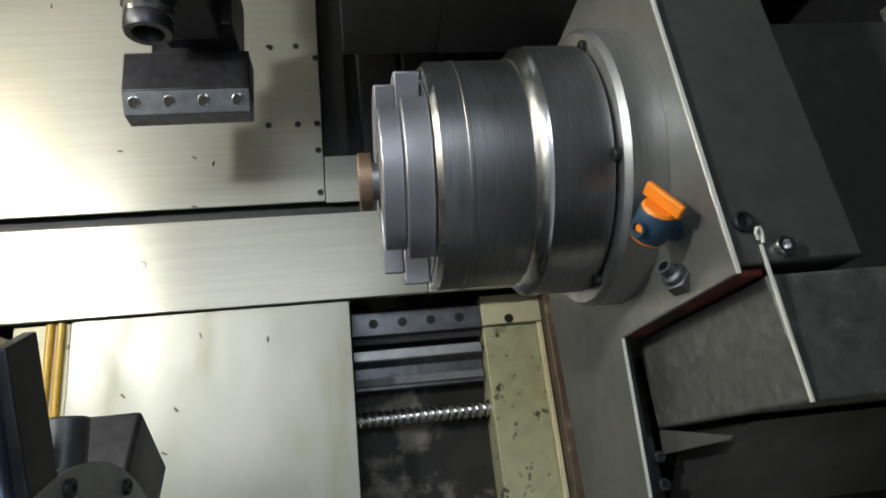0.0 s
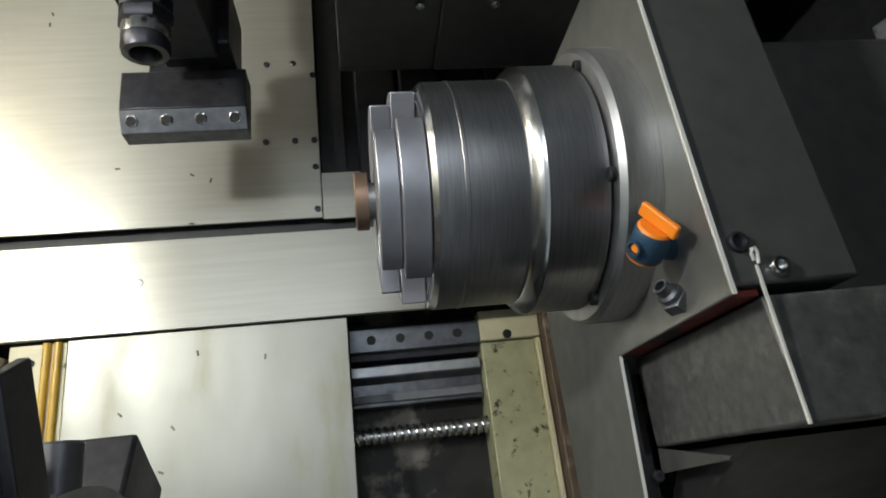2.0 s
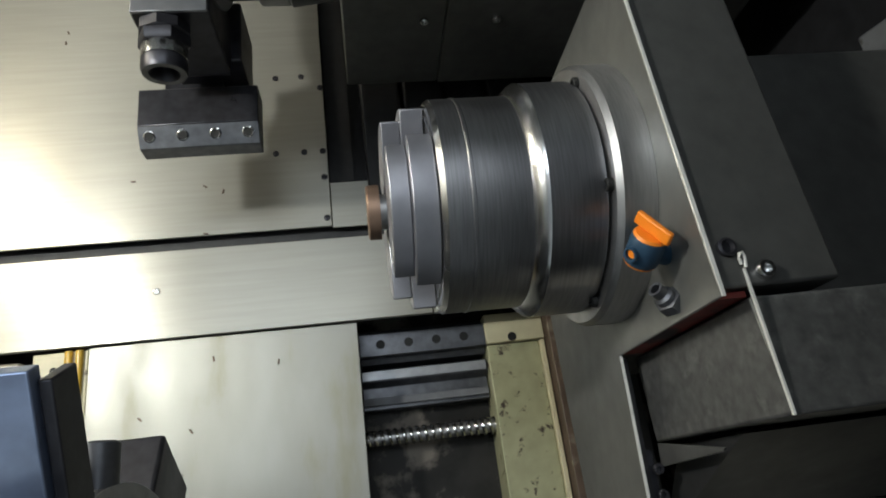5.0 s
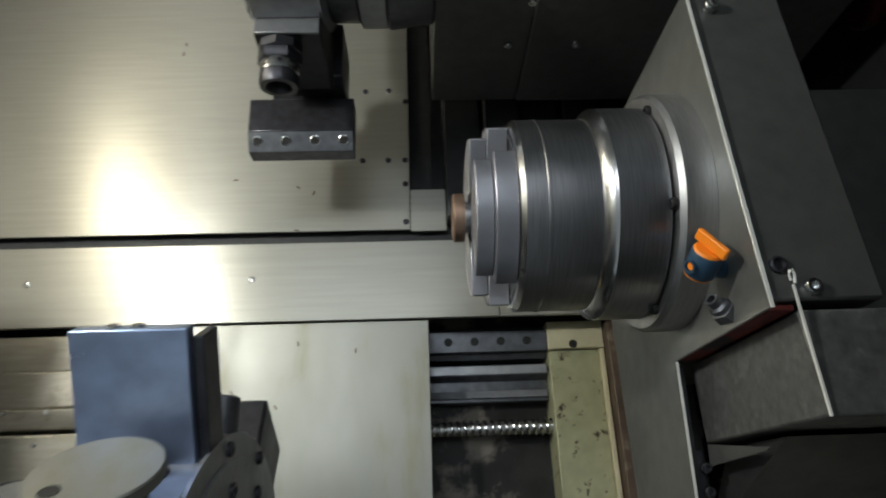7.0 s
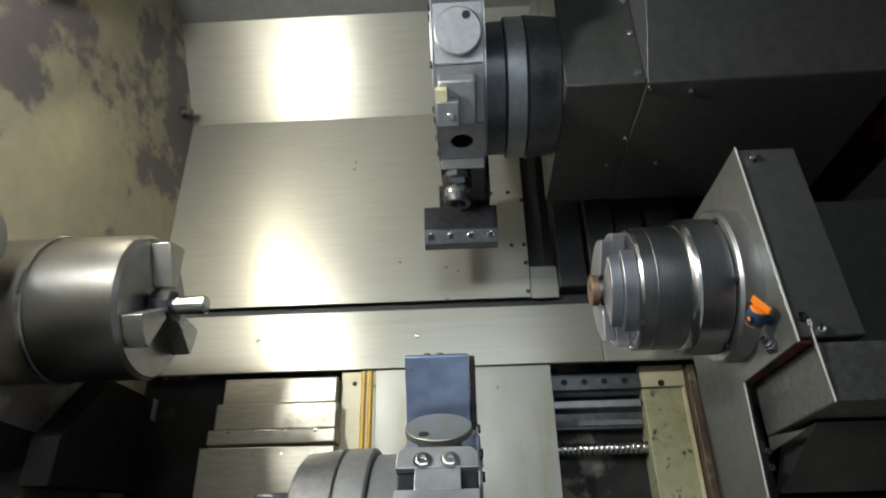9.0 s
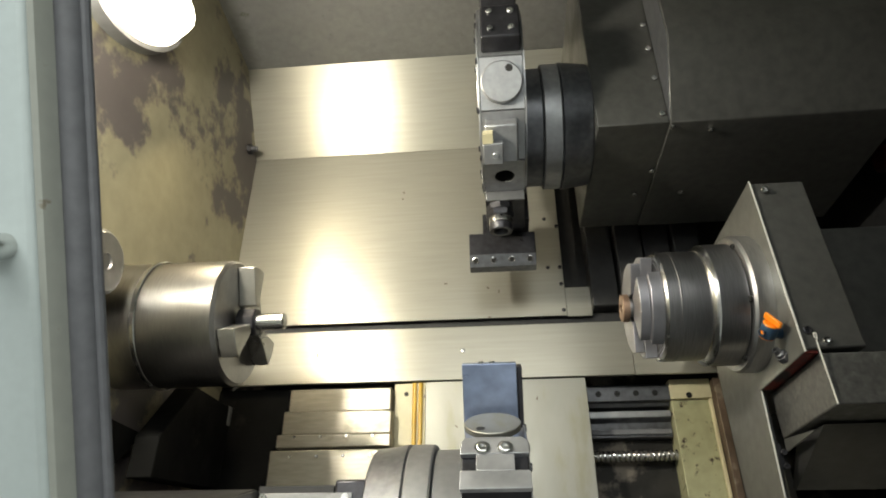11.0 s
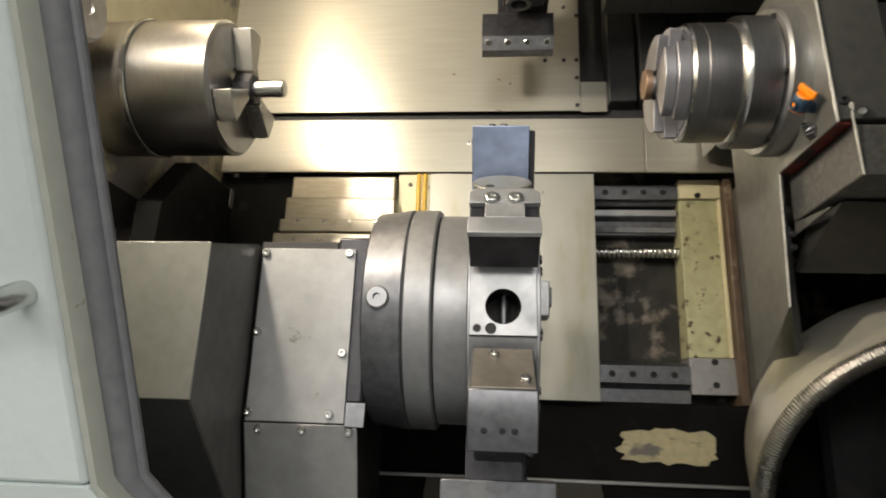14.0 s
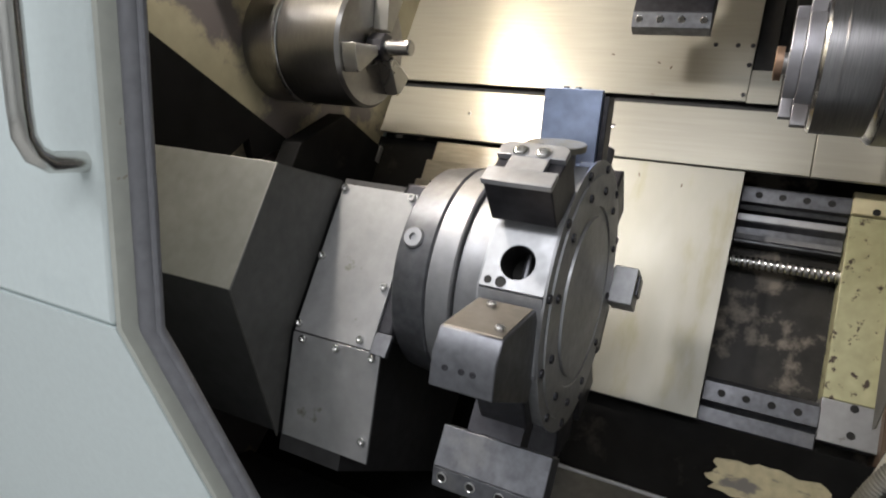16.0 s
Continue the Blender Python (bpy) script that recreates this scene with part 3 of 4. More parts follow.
part("hex_base", turned([(0, 0), (0, 0.0115), (0.009, 0.0115), (0.0095, 0.010), (0.0095, 0)], 0, 0, 6, nm), MIDST, nozzle)
part("spout", turned([(0.0094, 0.0085), (0.014, 0.0085), (0.016, 0.006), (0.023, 0.006), (0.023, 0.004), (0.012, 0.004), (0.012, 0)], 0, 0, 20, nm), MIDST, nozzle)


# ---- main spindle ----
main = thing("main_chuck", "large turned steel chuck of the main spindle with three jaws", "chuck", (-0.66, AY, AZ))
part("rear_body", turned([(-0.7515, 0), (-0.7515, 0.0975), (-0.692, 0.0975), (-0.690, 0.0955), (-0.690, 0)], AY, AZ, 96), CHUCKST, main)
part("band", turned([(-0.6899, 0.0990), (-0.6885, 0.1005), (-0.683, 0.1005), (-0.6815, 0.0990)], AY, AZ, 96), BRIGHT, main, "bright turned band")
part("body", turned([(-0.6898, 0), (-0.6898, 0.0970), (-0.572, 0.0970), (-0.5665, 0.0925), (-0.5665, 0.03), (-0.572, 0.029), (-0.572, 0)], AY, AZ, 96), CHUCKST, main)
for k in range(3):
    jaw(main, -0.5663, -0.540, 0.026, 0.086, radians(104 + 120 * k), radians(15), AY, AZ, JAWST)
bar = thing("bar_workpiece", "dark steel bar workpiece gripped in the main chuck", "workpiece", (-0.54, AY, AZ))
part("shoulder", turned([(-0.5655, 0), (-0.5655, 0.022), (-0.540, 0.022), (-0.538, 0.020), (-0.538, 0)], AY, AZ, 8), DARKST, bar)
part("pin", turned([(-0.5379, 0), (-0.5379, 0.0125), (-0.4965, 0.0125), (-0.4945, 0.0105), (-0.4945, 0)], AY, AZ, 24), BRIGHT, bar, "bright turned pin")
knob = thing("end_wall_boss", "round steel boss on the end wall", "boss", (-0.75, -0.515, 0.022))
part("boss_body", turned([(-0.752, 0), (-0.752, 0.045), (-0.70, 0.045), (-0.695, 0.04), (-0.695, 0.012), (-0.698, 0.011), (-0.698, 0)], -0.515, 0.022, 40), STEEL, knob)
wb = thing("wall_bolt", "dark bolt head on the cream end wall", "bolt", (-0.752, -0.055, 0.585))
part("bolt_head", turned([(-0.752, 0), (-0.752, 0.013), (-0.742, 0.013), (-0.742, 0)], -0.055, 0.585, 6), DARKST, wb)
part("bolt_shank", turned([(-0.7419, 0), (-0.7419, 0.007), (-0.730, 0.007), (-0.730, 0)], -0.055, 0.585, 12), MIDST, wb)
# splash guard below the chuck
guard = thing("chuck_guard", "black sheet guard below the main chuck", "guard", (-0.7, -0.3, -0.2))
# FOOT keeps guard and bracket as dark as the shade under the chuck.
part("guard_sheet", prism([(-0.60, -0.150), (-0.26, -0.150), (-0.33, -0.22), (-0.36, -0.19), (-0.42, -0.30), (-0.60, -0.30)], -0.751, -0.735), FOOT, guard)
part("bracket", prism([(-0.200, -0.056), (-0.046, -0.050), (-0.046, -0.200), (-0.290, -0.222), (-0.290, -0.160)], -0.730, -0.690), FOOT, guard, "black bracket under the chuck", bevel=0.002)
part("bracket_lip", box(-0.692, -0.688, -0.060, -0.0465, -0.085, -0.050), COVER, guard, "bare bright lip", bevel=0.0006)


# ---- turrets ----
def flat(y, z, k):
    """Frame on flat number k of a turret: origin in the middle of the flat, x along the axis, y inwards, z round the rim. Flat 0 looks to -y."""
    a = radians(30 * k)
    n = Vector((0, -math.cos(a), math.sin(a)))
    u = Vector((0, math.sin(a), math.cos(a)))
    m = Matrix(((1, 0, 0, 0), (0, -n.y, u.y, y + FLAT * n.y), (0, -n.z, u.z, z + FLAT * n.z), (0, 0, 0, 1)))
    return m


def turret_disc(t, y, z, x0, x1, dark, face_side):
    edge = 2 * FLAT * math.tan(radians(15))
    ring = [((FLAT - 0.0008) / math.cos(radians(15)) * math.cos(radians(15 + 30 * i)) + y, (FLAT - 0.0008) / math.cos(radians(15)) * math.sin(radians(15 + 30 * i)) + z) for i in range(12)]
    core = [((FLAT - 0.046) / math.cos(radians(15)) * math.cos(radians(15 + 30 * i)) + y, (FLAT - 0.046) / math.cos(radians(15)) * math.sin(radians(15 + 30 * i)) + z) for i in range(12)]
    part("disc", prism(core, x0 + 0.0025, x1 - 0.0025), HOLE, t)
    part("end_plate", prism(ring, x0, x0 + 0.0022), dark, t)
    part("end_plate", turned([(x1 - 0.0022, 0), (x1 - 0.0022, FLAT + 0.0035), (x1 + 0.0005, FLAT + 0.0040), (x1 + 0.0005, 0)], y, z, 72), dark, t)
    xs = x1 if face_side > 0 else x0
    s = face_side
    xs += 0.0006 * s * (s > 0)
    part("face_ring", turned([(xs, 0.148), (xs + 0.002 * s, 0.147), (xs + 0.002 * s, 0.110), (xs, 0.109)], y, z, 72), dark, t)
    part("hub_cap", turned([(xs, 0.098), (xs + 0.003 * s, 0.097), (xs + 0.003 * s, 0)], y, z, 72), dark, t)
    for i in range(12):
        a = radians(15 + 30 * i)
        for r in (0.155, 0.129):
            screw(t, (xs + 0.002 * s * (r < 0.15), y + r * math.cos(a), z + r * math.sin(a)), (s, 0, 0), 0.005, 0.003, DARKST)
    return edge


def tool_flat(t, y, z, k, xm, w, material, r=0.0195, drop=0.0):
    edge = 2 * FLAT * math.tan(radians(15)) - 0.003
    p = part("tool_station", bored_plate(w, edge, 0.012, r, flat(y, z, k) @ Matrix.Translation((xm, 0, 0)), 0.045, 32, drop), material, t, "flat tool station with a bored socket")
    bore = flat(y, z, k) @ Matrix.Translation((xm, 0, -drop))
    # The liner blackens the bore walls in place of shade.
    part("socket_bore", turned([(0.0012, r - 0.0001), (0.0016, r - 0.0006), (0.0445, r - 0.0006), (0.0445, 0)], 0, 0, 32, along(bore @ Vector((0, 0, 0)), bore.to_3x3() @ Vector((0, 1, 0)))), HOLE, p, "black liner for the shade in the bore")
    return p


def drum(t, xs, y, z, materials):
    for (x0, x1, r0, r1), m in zip(xs, materials):
        c = 0.002 if x1 > x0 else -0.002
        part("drum_ring", turned([(x0, 0), (x0, r0 - 0.002), (x0 + c, r0), (x1 - c, r1), (x1, r1 - 0.002), (x1, 0)], y, z, 80), m, t)


def holder_plate(m, t, xm, material):
    """A T-shaped tool plate with four screws along its lower lip; m: its middle, looking to -y, z up."""
    w = 0.0635
    pm = m @ Matrix.Translation((xm, 0, 0))
    p = part("plate", box(-w, w, 0.0, 0.034, -0.006, 0.040, pm), material, t, "dark tool plate", bevel=0.0012)
    part("lip", prism([(0.0, -0.0065), (0.012, -0.028), (0.034, -0.028), (0.034, -0.0065)], -w, w, pm), MIDST, p, "bevelled lip with screws", bevel=0.0008)
    part("neck", box(-0.036, 0.026, 0.002, 0.034, 0.0405, 0.085, pm), DARKST, p)
    n = (pm.to_3x3() @ Vector((0, -0.87, -0.5))).normalized()
    for i in range(4):
        seat = along(pm @ Vector((-0.052 + 0.0345 * i, 0.0055, -0.0165)), n)
        part("socket_ring", turned([(0, 0.0062), (0.0010, 0.0062), (0.0014, 0.0052), (0.0008, 0.0046), (0, 0.0046)], 0, 0, 20, seat), BRIGHT, p, "bright countersunk rim")
        part("socket_hole", turned([(0.0004, 0.0046), (0.0006, 0.0045), (0.0006, 0)], 0, 0, 16, seat), HOLE, p, "dark screw socket")
    return p


low = thing("lower_turret", "lower twelve-station tool turret in satin grey steel", "turret", (-0.2, LY, LZ))
LX0, LX1, LXM, LW = -0.212, -0.139, -0.1755, 0.073
turret_disc(low, LY, LZ, LX0, LX1, GREYST, 1)
for k in range(-6, 6):
    tool_flat(low, LY, LZ, k, LXM, LW - 0.005, STATION if k in (0, 3, 4) else GREYST, 0.0185, 0.012)
drum(low, ((-0.2125, -0.252, 0.130, 0.130), (-0.2525, -0.284, 0.137, 0.137), (-0.2845, -0.330, 0.1375, 0.132)), LY, LZ, (SATIN, SATIN, MIDST))
kn = part("knob", turned([(0, 0), (0, 0.013), (0.005, 0.013), (0.007, 0.011), (0.007, 0.0045), (0.003, 0.004), (0.003, 0)], 0, 0, 24, along((-0.311, LY - 0.132, LZ + 0.000), (0, -1, 0.0))), SATIN, low, "round steel plug")
m0 = flat(LY, LZ, 0) @ Matrix.Translation((LXM, 0, 0))
for dx, r in ((-0.0264, 0.0042), (-0.0124, 0.0058)):
    part("coolant_hole", turned([(0.0, r), (0.0006, r), (0.0006, r - 0.0008), (0.0002, r - 0.001), (0.0002, 0)], 0, 0, 16, along(m0 @ Vector((dx, 0, -0.0348)), m0.to_3x3() @ Vector((0, -1, 0)))), HOLE, low, "dark coolant hole")

part("socket_pin", rod(m0 @ Vector((0.001, 0.034, -0.028)), m0 @ Vector((0.001, 0.034, 0.006)), 0.0045), MIDST, low, "steel pin inside the open socket")
# tool block above the open socket
th = thing("tool_block", "grey square tool block with two clamp screws on the turret", "tool holder", flat(LY, LZ, 1) @ Vector((LXM, 0, 0)))
m1 = flat(LY, LZ, 1) @ Matrix.Translation((LXM, 0, 0))
part("block_body", prism([(-0.0540, -0.0715), (-0.0540, -0.0100), (-0.040, -0.004), (-0.0006, -0.004), (-0.0006, -0.0410), (-0.004, -0.0660)], -0.0345, 0.0345, m1), DARKST, th, bevel=0.0015)
clamp = part("clamp_plate", box(-0.0355, 0.0355, -0.0605, -0.0542, -0.0740, -0.0520, m1), STATION, th, "bare grey notched clamp plate", bevel=0.0008)
part("clamp_web", box(-0.0190, 0.0200, -0.0603, -0.0542, -0.0518, -0.0312, m1), STATION, clamp, bevel=0.0005)
bm = bmesh.new()
outline = [(-0.0355, -0.0310), (0.0355, -0.0310), (0.0355, -0.0150), (0.0290, -0.0085), (-0.0290, -0.0085), (-0.0355, -0.0150)]
near = [bm.verts.new(m1 @ Vector((x, -0.0607, z))) for x, z in outline]
far = [bm.verts.new(m1 @ Vector((x, -0.0540, z))) for x, z in outline]
bm.faces.new(near), bm.faces.new(far[::-1])
for i in range(6):
    bm.faces.new((near[i], near[(i + 1) % 6], far[(i + 1) % 6], far[i]))
part("clamp_head", bm, STATION, clamp, bevel=0.0008)
for x in (-0.0125, 0.0110):
    p = m1 @ Vector((x, -0.0608, -0.0235))
    part("screw_seat", turned([(0, 0.0066), (0.0006, 0.0084), (0.0012, 0.0082), (0.0012, 0.0066)], 0, 0, 24, along(p, m1.to_3x3() @ Vector((0, -1, 0)))), BRIGHT, th, "bright countersunk rim")
    screw(th, p, m1.to_3x3() @ Vector((0, -1, 0)), 0.0064, 0.003)
# plug disc and blade
pl = thing("station_plug", "round steel plug closing a tool station", "plug", flat(LY, LZ, 2) @ Vector((LXM, 0, 0)))
m2 = flat(LY, LZ, 2) @ Matrix.Translation((LXM, 0, 0))
CAP_N = Vector((0, -0.574, 0.819))
CAP = Vector((-0.1775, -0.491, -0.204))
part("plug_stem", rod(CAP - CAP_N * 0.060, CAP - CAP_N * 0.0072, 0.022, 32), MIDST, pl, "dark stem")
part("plug_disc", turned([(-0.007, 0), (-0.007, 0.0325), (-0.001, 0.0330), (0.0, 0.0322), (0.0, 0)], 0, 0, 48, along(CAP, CAP_N)), PLATE, pl)
part("plug_hole", turned([(0.0001, 0.0052), (0.0004, 0.0052), (0.0004, 0.0)], 0, 0, 16, along(CAP + Vector((-0.0135, -0.0150, -0.0105)), CAP_N)), HOLE, pl, "dark hole")
bl = thing("parting_blade_holder", "steel blade holder standing on the turret, blue for a reflection", "tool holder", flat(LY, LZ, 3) @ Vector((LXM, 0, 0)))
bmx = Matrix.Translation((0, -0.4467, -0.1827)) @ pose(0, 0, 0, 28, 0, 0)
part("blade_plate", box(-0.2135, -0.146, 0.0, 0.012, -0.026, 0.0625, bmx), BLADEST, bl, bevel=0.001)
part("blade_clamp", box(-0.1455, -0.139, 0.006, 0.034, -0.026, 0.056, bmx), DARKST, bl, bevel=0.001)
part("blade_back", box(-0.2135, -0.150, 0.0124, 0.034, -0.022, 0.050, bmx), DARKST, bl, bevel=0.001)
for x in (-0.190, -0.176):
    screw(bl, bmx @ Vector((x, 0.006, 0.0625)), bmx.to_3x3() @ Vector((0, 0, 1)), 0.004, 0.002)
part("clamp_post", turned([(0, 0), (0, 0.012), (0.026, 0.012), (0.0275, 0.0105), (0.0275, 0)], 0, 0, 24, along((-0.153, -0.372, LZ + FLAT + 0.0005), (0, 0, 1))), MIDST, bl, "round clamp post")
# boring block below the open socket
bb = thing("boring_block", "grey steel tool block with a worn brownish top", "tool holder", flat(LY, LZ, -1) @ Vector((LXM, 0, 0)))
m3 = flat(LY, LZ, -1) @ Matrix.Translation((LXM, 0, 0))
part("block_body", prism([(-0.519, -0.3935), (-0.589, -0.4365), (-0.592, -0.460), (-0.578, -0.490), (-0.465, -0.480), (-0.47, -0.42)], -0.207, -0.1445), MIDST, bb, bevel=0.0015)
part("top_face", prism([(-0.5215, -0.3935), (-0.588, -0.4345), (-0.5885, -0.4358), (-0.521, -0.3945)], -0.204, -0.147), BROWNST, bb, "browned worn top face")
screw(bb, (-0.184, -0.535, -0.4015), (0, -0.52, 0.85), 0.005, 0.004)
screw(bb, (-0.155, -0.577, -0.4275), (0, -0.52, 0.85), 0.005, 0.004)
for x in (-0.192, -0.176, -0.165):
    screw(bb, (x, -0.5865, -0.472), (0, -0.9, -0.4), 0.003, 0.001, DARKST)
# collet nose and tool plate further round
lp = thing("tool_plate_holder", "dark tool holder with a collet nose and a drilled tool plate", "tool holder", flat(LY, LZ, -2) @ Vector((LXM, 0, 0)))
m4 = flat(LY, LZ, -2) @ Matrix.Translation((LXM, 0, 0))
part("holder_body", box(-0.030, 0.026, -0.016, -0.0004, -0.038, 0.03, m4), DARKST, lp, bevel=0.003)
holder_plate(Matrix.Translation((0, -0.4214, -0.5655)), lp, -0.179, MIDST)
# tool square on the far side of the disc
st = thing("turning_tool", "square steel tool shank on the far side of the turret", "tool", (-0.13, -0.21, -0.28))
part("shank", box(-0.138, -0.104, -0.215, -0.17, -0.308, -0.254), GREYST, st, bevel=0.0015)
part("insert_seat", box(-0.104, -0.100, -0.205, -0.18, -0.29, -0.262), DARKST, st, bevel=0.001)
for k, h in ((4, 0.05), (6, 0.04), (-4, 0.05), (-5, 0.06)):
    mm = flat(LY, LZ, k) @ Matrix.Translation((LXM, 0, 0))
    o = thing("tool_block", "dark steel tool block on the turret's far side", "tool holder", mm @ Vector((0, 0, 0)))
    part("block_body", box(-0.034, 0.034, -h, -0.0004, -0.036, 0.036, mm), DARKST, o, bevel=0.003)

# carriage of the lower turret
car = thing("turret_carriage", "grey sheet covers of the lower turret carriage, screwed on", "carriage", (-0.42, -0.3, -0.4))
part("drum_mount", box(-0.372, -0.3305, -0.440, -0.08, -0.45, -0.255), DARKST, car, bevel=0.004)
part("front_cover", box(-0.462, -0.349, -0.4445, -0.440, -0.4715, -0.271), COVER, car, "grey screwed cover", bevel=0.0008)
part("lower_cover", prism([(-0.4460, -0.473), (-0.4415, -0.473), (-0.395, -0.60), (-0.3995, -0.60)], -0.462, -0.334), COVER, car, "grey screwed lower cover", bevel=0.0008)
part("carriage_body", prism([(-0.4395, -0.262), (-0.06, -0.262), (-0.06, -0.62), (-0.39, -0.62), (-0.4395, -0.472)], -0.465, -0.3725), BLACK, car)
part("bracket", prism([(-0.445, -0.448), (-0.44, -0.448), (-0.44, -0.475), (-0.448, -0.475)], -0.3485, -0.326), MIDST, car, bevel=0.001)
for x, z in ((-0.457, -0.277), (-0.356, -0.277), (-0.457, -0.372), (-0.356, -0.394), (-0.4575, -0.462), (-0.366, -0.462)):
    screw(car, (x, -0.4445, z), (0, -1, 0), 0.005, 0.005)
for x, z in ((-0.445, -0.479), (-0.395, -0.479), (-0.343, -0.479), (-0.343, -0.575)):
    screw(car, (x, -0.4460 + (-0.473 - z) * 0.366, z), (0, -0.94, -0.34), 0.005, 0.005)
side = thing("carriage_box", "grey sheet-steel box beside the turret carriage", "cover", (-0.6, -0.4, -0.4))
# Grey front sheet, darker cheek, near-black body below.
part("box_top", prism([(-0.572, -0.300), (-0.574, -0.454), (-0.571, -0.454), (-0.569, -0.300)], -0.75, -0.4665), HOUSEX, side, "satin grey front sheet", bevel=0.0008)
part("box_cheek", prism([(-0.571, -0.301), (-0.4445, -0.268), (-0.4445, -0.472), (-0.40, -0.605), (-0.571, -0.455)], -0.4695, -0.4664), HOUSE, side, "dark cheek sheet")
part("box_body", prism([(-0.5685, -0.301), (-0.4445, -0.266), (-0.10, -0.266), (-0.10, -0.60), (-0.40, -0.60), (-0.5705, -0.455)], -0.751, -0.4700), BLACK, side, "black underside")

# ---- upper turret ----
upt = thing("upper_turret", "upper twelve-station tool turret in grey steel", "turret", (-0.14, UY, UZ))
UX0, UX1, UXM, UW = -0.180, -0.106, -0.143, 0.073
turret_disc(upt, UY, UZ, UX0, UX1, GREYST, -1)
for k in range(-6, 6):
    tool_flat(upt, UY, UZ, k, UXM, UW - 0.005, GREYST, 0.017)
drum(upt, ((-0.1055, -0.072, 0.108, 0.108), (-0.0715, -0.040, 0.114, 0.114), (-0.0395, 0.012, 0.116, 0.110)), UY + 0.05, UZ - 0.018, (MIDST, GREYST, MIDST))
uh = thing("collet_holder", "dark tool holder with a bright collet nose and tool plate", "tool holder", flat(UY, UZ, -4) @ Vector((UXM, 0, 0)))
part("holder_body", box(-0.178, -0.108, -0.302, -0.205, 0.232, 0.300), DARKST, uh, bevel=0.002)
part("top_pad", box(-0.1765, -0.1095, -0.306, -0.3022, 0.230, 0.256), SATIN, uh, "bare satin pad", bevel=0.0008)
nb = along((-0.1530, -0.2830, 0.2318), (0, 0.12, -0.993)) @ Matrix.Diagonal((0.95, 0.86, 0.86, 1))
part("nose_flange", turned([(0, 0), (0, 0.027), (0.010, 0.027), (0.012, 0.025), (0.012, 0)], 0, 0, 8, nb), DARKST, uh)
part("nose_nut", turned([(0.0122, 0), (0.0122, 0.0275), (0.022, 0.0275), (0.024, 0.0260), (0.024, 0)], 0, 0, 6, nb), DARKST, uh)
part("nose_ring", turned([(0.0242, 0.020), (0.0242, 0.0230), (0.0255, 0.0238), (0.0370, 0.0238), (0.0375, 0.0230), (0.0375, 0.020)], 0, 0, 40, nb), BRIGHT, uh, "bright collet ring")
part("nose_cone", turned([(0.0377, 0.0235), (0.0480, 0.0240), (0.0520, 0.0225), (0.0520, 0.0160), (0.0440, 0.0120), (0.0300, 0.0110), (0.0300, 0)], 0, 0, 40, nb), DARKST, uh, "dark collet nut with an open bore")
part("arm", box(-0.170, -0.098, -0.204, -0.130, 0.252, 0.330), DARKST, uh, bevel=0.002)
holder_plate(Matrix.Translation((0, -0.168, 0.206)), uh, -0.151, DARKST)
uk = thing("tool_block", "grey stepped tool block on the upper turret", "tool holder", flat(UY, UZ, -2) @ Vector((UXM, 0, 0)))
mk = flat(UY, UZ, -2) @ Matrix.Translation((UXM, 0, 0))
part("block_body", box(-0.030, 0.022, -0.030, -0.0004, -0.034, 0.030, mk), GREYST, uk, bevel=0.003)
part("block_step", box(-0.034, -0.002, -0.046, -0.0302, -0.030, 0.006, mk), GREYST, uk, bevel=0.002)
part("block_notch", box(-0.034, -0.018, -0.0465, -0.0302, 0.0062, 0.022, mk), CREAM, uk, "brassy clamp pad")
screw(uk, mk @ Vector((-0.014, -0.046, -0.014)), mk.to_3x3() @ Vector((0, -1, 0)), 0.005, 0.003)
up2 = thing("station_plug", "round grey plug closing a station of the upper turret", "plug", flat(UY, UZ, -1) @ Vector((UXM, 0, 0)))
mp_ = flat(UY, UZ, -1) @ Matrix.Translation((UXM, 0, 0))
part("plug_disc", turned([(0.0005, 0), (0.0005, 0.033), (0.010, 0.033), (0.012, 0.031), (0.012, 0)], 0, 0, 48, along(mp_ @ Vector((0, 0, 0)), mp_.to_3x3() @ Vector((0, -1, 0)))), GREYST, up2)
part("plug_hole", turned([(0.0122, 0.006), (0.0124, 0.006), (0.0124, 0.0)], 0, 0, 16, along(mp_ @ Vector((0.012, 0, 0.02)), mp_.to_3x3() @ Vector((0, -1, 0)))), HOLE, up2, "dark hole")
ub = thing("tool_block", "dark tool block with screws on the upper turret", "tool holder", flat(UY, UZ, 0) @ Vector((UXM, 0, 0)))
mb = flat(UY, UZ, 0) @ Matrix.Translation((UXM, 0, 0))
part("block_body", box(-0.030, 0.032, -0.034, -0.0004, -0.036, 0.034, mb), DARKST, ub, bevel=0.003)
for dx, dz in ((-0.015, -0.02), (0.018, -0.02), (-0.015, 0.018), (0.018, 0.018)):
    screw(ub, mb @ Vector((dx, -0.034, dz)), mb.to_3x3() @ Vector((0, -1, 0)), 0.005, 0.004)
ul = thing("tool_plate_holder", "grey drilled tool plate on the upper turret", "tool holder", flat(UY, UZ, 1) @ Vector((UXM, 0, 0)))
ml = flat(UY, UZ, 1) @ Matrix.Translation((UXM, 0, 0))
part("holder_body", box(-0.03, 0.03, -0.060, -0.0004, -0.03, 0.03, ml), DARKST, ul, bevel=0.003)
part("plate", box(-0.062, 0.060, -0.085, -0.0602, -0.022, 0.022, ml), GREYST, ul, "grey drilled plate", bevel=0.0015)
